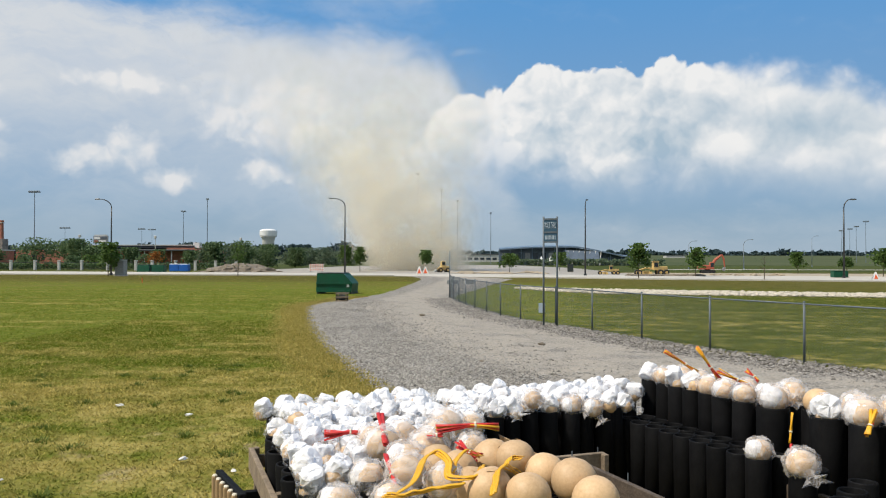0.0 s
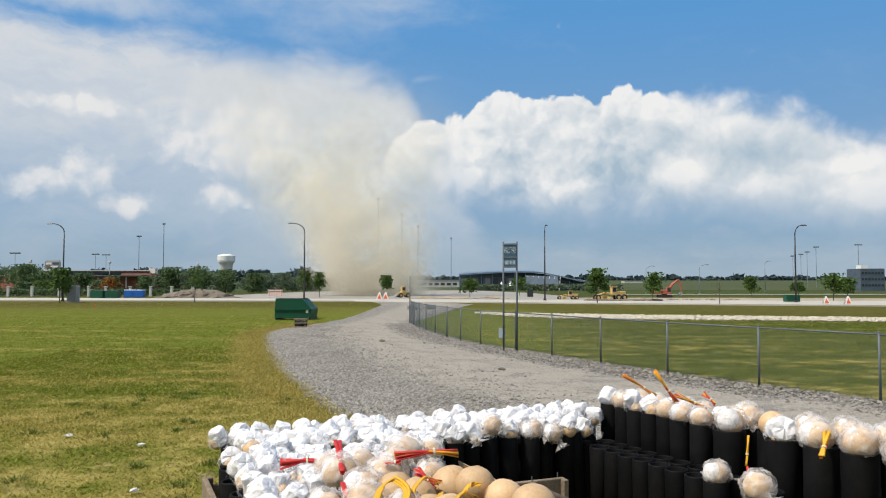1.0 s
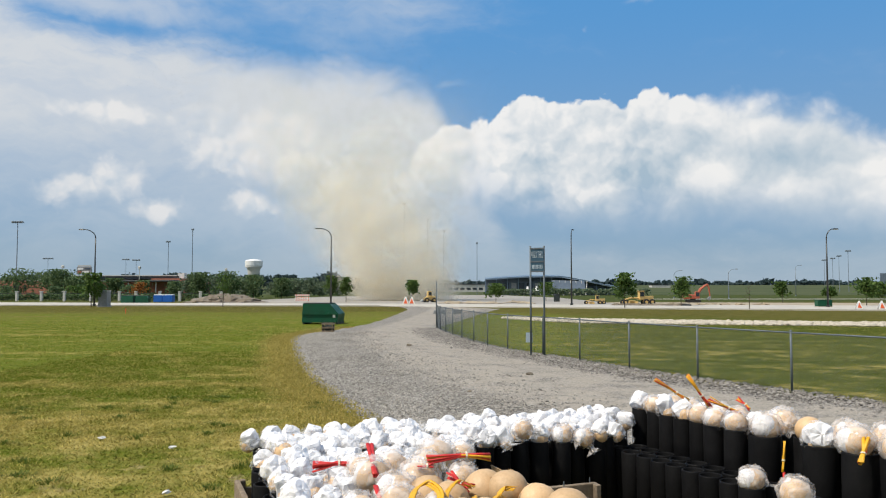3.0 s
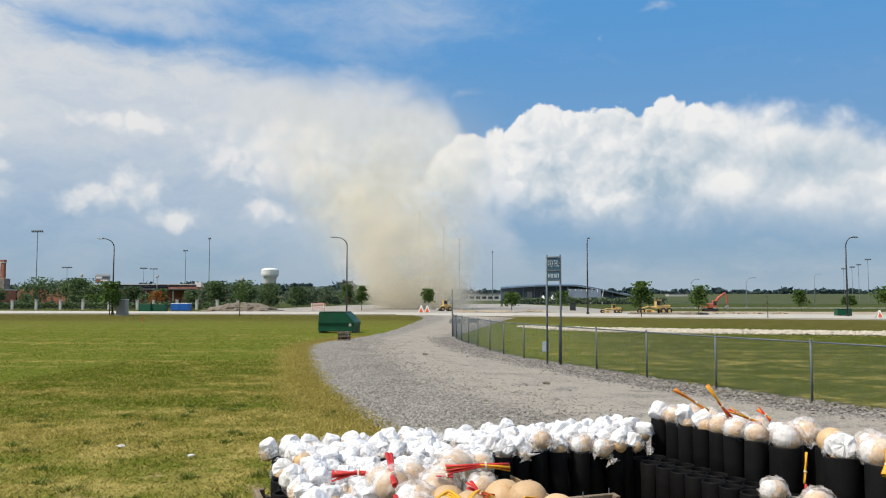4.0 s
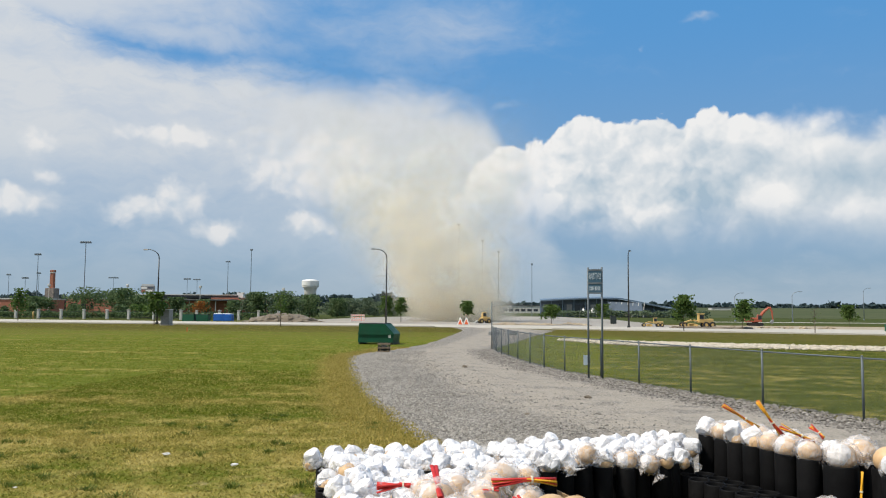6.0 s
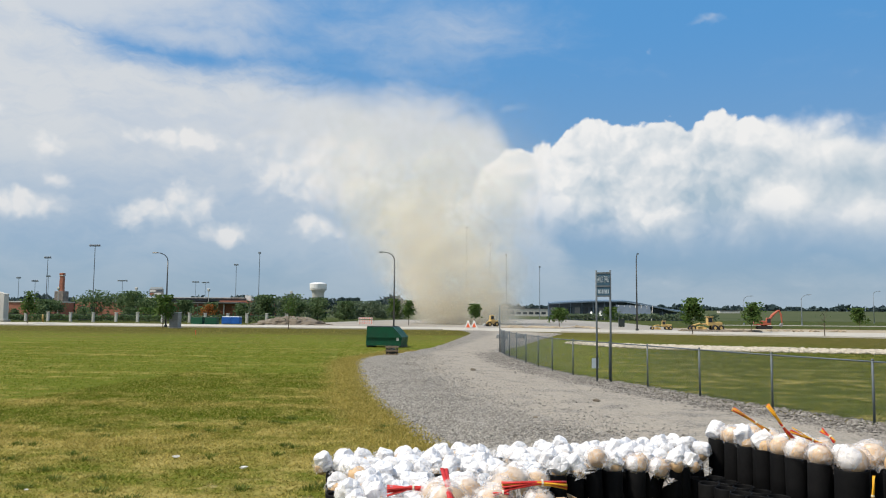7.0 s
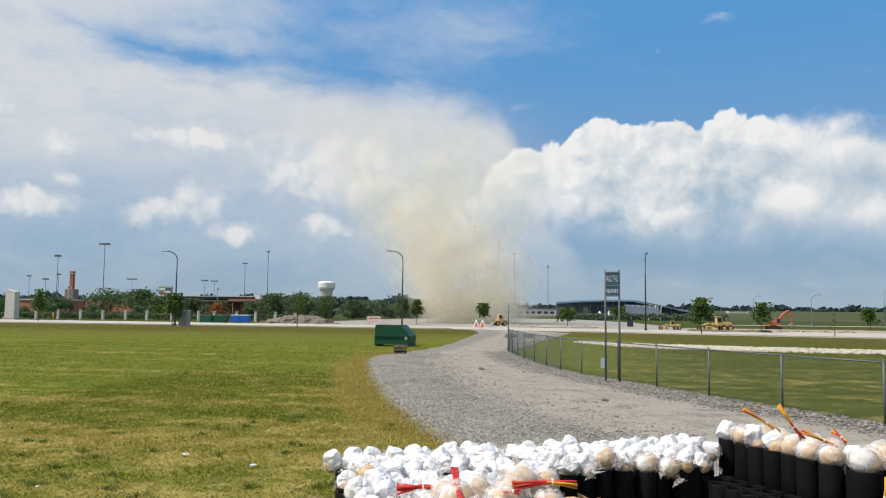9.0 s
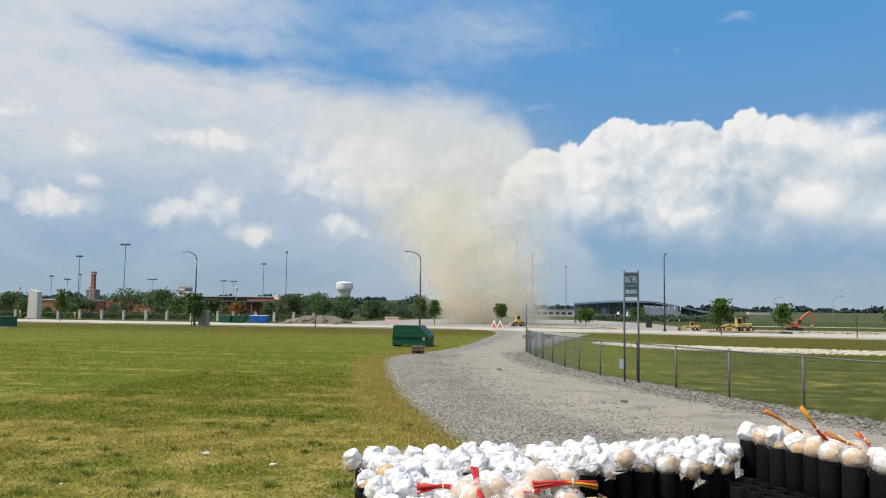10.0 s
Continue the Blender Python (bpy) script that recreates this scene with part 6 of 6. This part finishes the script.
def blades(name, n, x0, x1, y0, y1, hmin, hmax, seed, label, test, power=1.6):
    rnd = np.random.RandomState(seed)
    t = rnd.beta(1.0, power, n)
    y = y0 + (y1 - y0) * t
    x = x0 + (x1 - x0) * rnd.rand(n)
    keep = np.array([test(a, b) for a, b in zip(x, y)])
    x, y = x[keep], y[keep]
    m = len(x)
    patch = np.array([noise.noise(Vector((a * 0.9, b * 0.9, 3.0))) for a, b in zip(x, y)])
    h = (hmin + (hmax - hmin) * rnd.rand(m)) * (1.0 + 0.7 * patch)
    a = rnd.rand(m) * 6.283
    w = 0.006 + 0.005 * rnd.rand(m) + 0.0005 * (y - y0)
    lean = h * (0.4 + 1.6 * rnd.rand(m))
    b = rnd.rand(m) * 6.283
    v = np.zeros((m, 3, 3))
    v[:, 0] = np.stack([x - np.cos(a) * w, y - np.sin(a) * w, np.zeros(m)], 1)
    v[:, 1] = np.stack([x + np.cos(a) * w, y + np.sin(a) * w, np.zeros(m)], 1)
    v[:, 2] = np.stack([x + np.cos(b) * lean, y + np.sin(b) * lean, h], 1)
    me = bpy.data.meshes.new(name)
    me.from_pydata(v.reshape(-1, 3).tolist(), [], np.arange(m * 3).reshape(-1, 3).tolist())
    me.materials.append(BLADE)
    tagged(new(name, me), label, "grass", kind="stuff")


blades("grass_blades", 170000, -10, 4.0, 6.3, 28, 0.010, 0.038, 1, "short mixed green and dry grass blades", left_of_drive, 1.5)
blades("grass_tufts", 90000, -30, -0.5, 12, 60, 0.012, 0.038, 2, "short green and straw grass blades", left_of_drive, 2.4)
blades("grass_verge", 30000, -62, 2, 38, 104, 0.015, 0.035, 6, "rough grass of the field towards the road", lambda x, y: y < 97 and x < -5.8, 1.1)
blades("grass_blades", 60000, 2, 26, 12, 55, 0.010, 0.032, 4, "rough grass blades behind the fence",
       lambda x, y: x > np.interp(y, [q[1] for q in FENCE], [q[0] for q in FENCE]) + 0.1, 1.6)


def dry_edge():
    """A fringe of dry grass along the gravel."""
    rnd = random.Random(23)
    L = spline(DRIVE_L[3:13], 300)
    s = Shape()
    for i in range(42000):
        k = min(int(299 * rnd.random() ** 1.3), 298)
        o = abs(rnd.gauss(0, 0.6)) - 0.15 + 0.5 * max(noise.noise(L[k] * 0.6), -0.1)
        p = L[k].lerp(L[k + 1], rnd.random())
        d = (L[k + 1] - L[k]).normalized()
        p = p + Vector((-d.y, d.x, 0)) * o
        a = rnd.uniform(0, 6.28)
        w = 0.006 + 0.0006 * p.y
        q = Vector((math.cos(a), math.sin(a), 0)) * w
        s.quad(p - q, p + q, p + Vector((rnd.gauss(0, 0.02), rnd.gauss(0, 0.02), rnd.uniform(0.012, 0.05))))
    single("dry_grass_fringe", s, STRAW, "fringe of dry yellow grass along the gravel", "grass", kind="stuff")


dry_edge()


def tufts():
    rnd = random.Random(9)
    s = Shape()
    for i in range(60):
        x, y = rnd.uniform(-7, 0.6), rnd.uniform(7.5, 17)
        if not left_of_drive(x + 0.3, y):
            continue
        for k in range(70):
            a, r = rnd.uniform(0, 6.28), abs(rnd.gauss(0, 0.09))
            p = Vector((x + math.cos(a) * r, y + math.sin(a) * r, 0))
            d = Vector((math.cos(a) * rnd.uniform(0, 0.06), math.sin(a) * rnd.uniform(0, 0.06), rnd.uniform(0.02, 0.06)))
            q = Vector((-math.sin(a), math.cos(a), 0)) * 0.010
            s.quad(p - q, p + q, p + d)
    single("weed_tufts", s, WEED, "darker green weed tufts in the dry grass", "grass", kind="stuff")
    for i, (x, y) in enumerate(((-2.8, 8.6), (-2.55, 8.75), (-2.75, 7.9), (-0.6, 8.1), (-3.9, 10.2), (-2.0, 11.8), (-3.2, 12.4), (-1.2, 9.6), (-0.55, 9.2), (-2.5, 7.6), (0.2, 12.2))):
        r = 0.014 + 0.022 * rnd.random()
        single("paper_scrap", Shape().blob((0, 0, 0.03), (r * 1.6, r, r * 0.5), 7, 5, 0.7, 2.5, i), LITTER, "crumpled white paper scrap in the grass", "litter", m=pose(x, y, 0.01, 0, 0, rnd.uniform(0, 180)), group="paper scraps")
    mound = Shape().blob((0, 0, 0.02), (0.24, 0.2, 0.16), 12, 7, 0.5, 2.5, 4)
    single("earth_clod", mound, SOIL, "dark clod of earth in the grass behind the fence", "soil", m=pose(11.4, 17.0, 0))
    s = Shape().rod([(0, 0, 0), (0, 0, 0.42)], 0.035, 8)
    single("marker_stake", s, ORANGE, "short orange marker stake in the grass", "stake", m=pose(-28.5, 69, 0))
    for x, y, r in ((-0.55, 29.6, 0.11), (3.05, 20.4, 0.09), (-1.9, 30.0, 0.05), (1.7, 17.3, 0.05)):
        single("dark_clod", Shape().blob((0, 0, r * 0.3), (r, r * 0.7, r * 0.45), 8, 6, 0.5, 2, x), SOIL, "dark clod lying on the gravel drive", "stone", m=pose(x, y, 0.045))


tufts()


def stones():
    rnd = np.random.RandomState(3)
    base = np.array([(1, 0, 0), (-1, 0, 0), (0, 1, 0), (0, -1, 0), (0, 0, 1), (0, 0, -1)], float)
    tri = [(0, 2, 4), (2, 1, 4), (1, 3, 4), (3, 0, 4), (2, 0, 5), (1, 2, 5), (3, 1, 5), (0, 3, 5)]

    def heap(name, pts, r0, r1, mat, label):
        m = len(pts)
        v = np.repeat(base[None], m, 0) * (0.75 + 0.5 * rnd.rand(m, 6, 1))
        a = rnd.rand(m) * 6.283
        c, s = np.cos(a)[:, None], np.sin(a)[:, None]
        r = (r0 + (r1 - r0) * rnd.rand(m) ** 2)[:, None]
        x, y, z = v[..., 0] * r * 1.2, v[..., 1] * r, v[..., 2] * r * 0.7
        q = np.stack([x * c - y * s + pts[:, 0:1], x * s + y * c + pts[:, 1:2], z + pts[:, 2:3]], -1)
        me = bpy.data.meshes.new(name)
        faces = (np.array(tri)[None] + (np.arange(m) * 6)[:, None, None]).reshape(-1, 3)
        me.from_pydata(q.reshape(-1, 3).tolist(), [], faces.tolist())
        me.materials.append(mat)
        tagged(new(name, me), label, "stones", kind="stuff")

    L, R = spline(DRIVE_L, 400), spline(DRIVE_R[:18], 400)
    lo, hi = 60, 260
    pts = []
    for i in range(52000):
        k = rnd.randint(lo, hi)
        side = rnd.rand()
        t = rnd.beta(1.0, 6.5) if side < 0.97 else 1 - rnd.beta(1.0, 16.0)
        p = L[k].lerp(R[k], float(t)) + Vector((rnd.randn() * 0.1, rnd.randn() * 0.1, 0))
        pts.append((p.x, p.y, 0.012 + 0.05 * math.sin(math.pi * min(max(t, 0), 1)) ** 0.7))
    heap("loose_gravel", np.array(pts), 0.009, 0.032, STONE, "loose crushed grey stones on the drive")
    F = spline(FENCE, 300)
    pts = []
    for i in range(15000):
        k = rnd.randint(0, 299)
        d = (F[k + 1] - F[k]).normalized()
        n = Vector((-d.y, d.x, 0))
        o = rnd.beta(1.3, 2.3) * 2.1 - 0.25
        p = F[k].lerp(F[k + 1], float(rnd.rand())) + n * float(o)
        pts.append((p.x, p.y, 0.02 + 0.03 * rnd.rand()))
    heap("stone_bed", np.array(pts), 0.016, 0.046, BED, "bed of coarse grey stones under the fence")


stones()
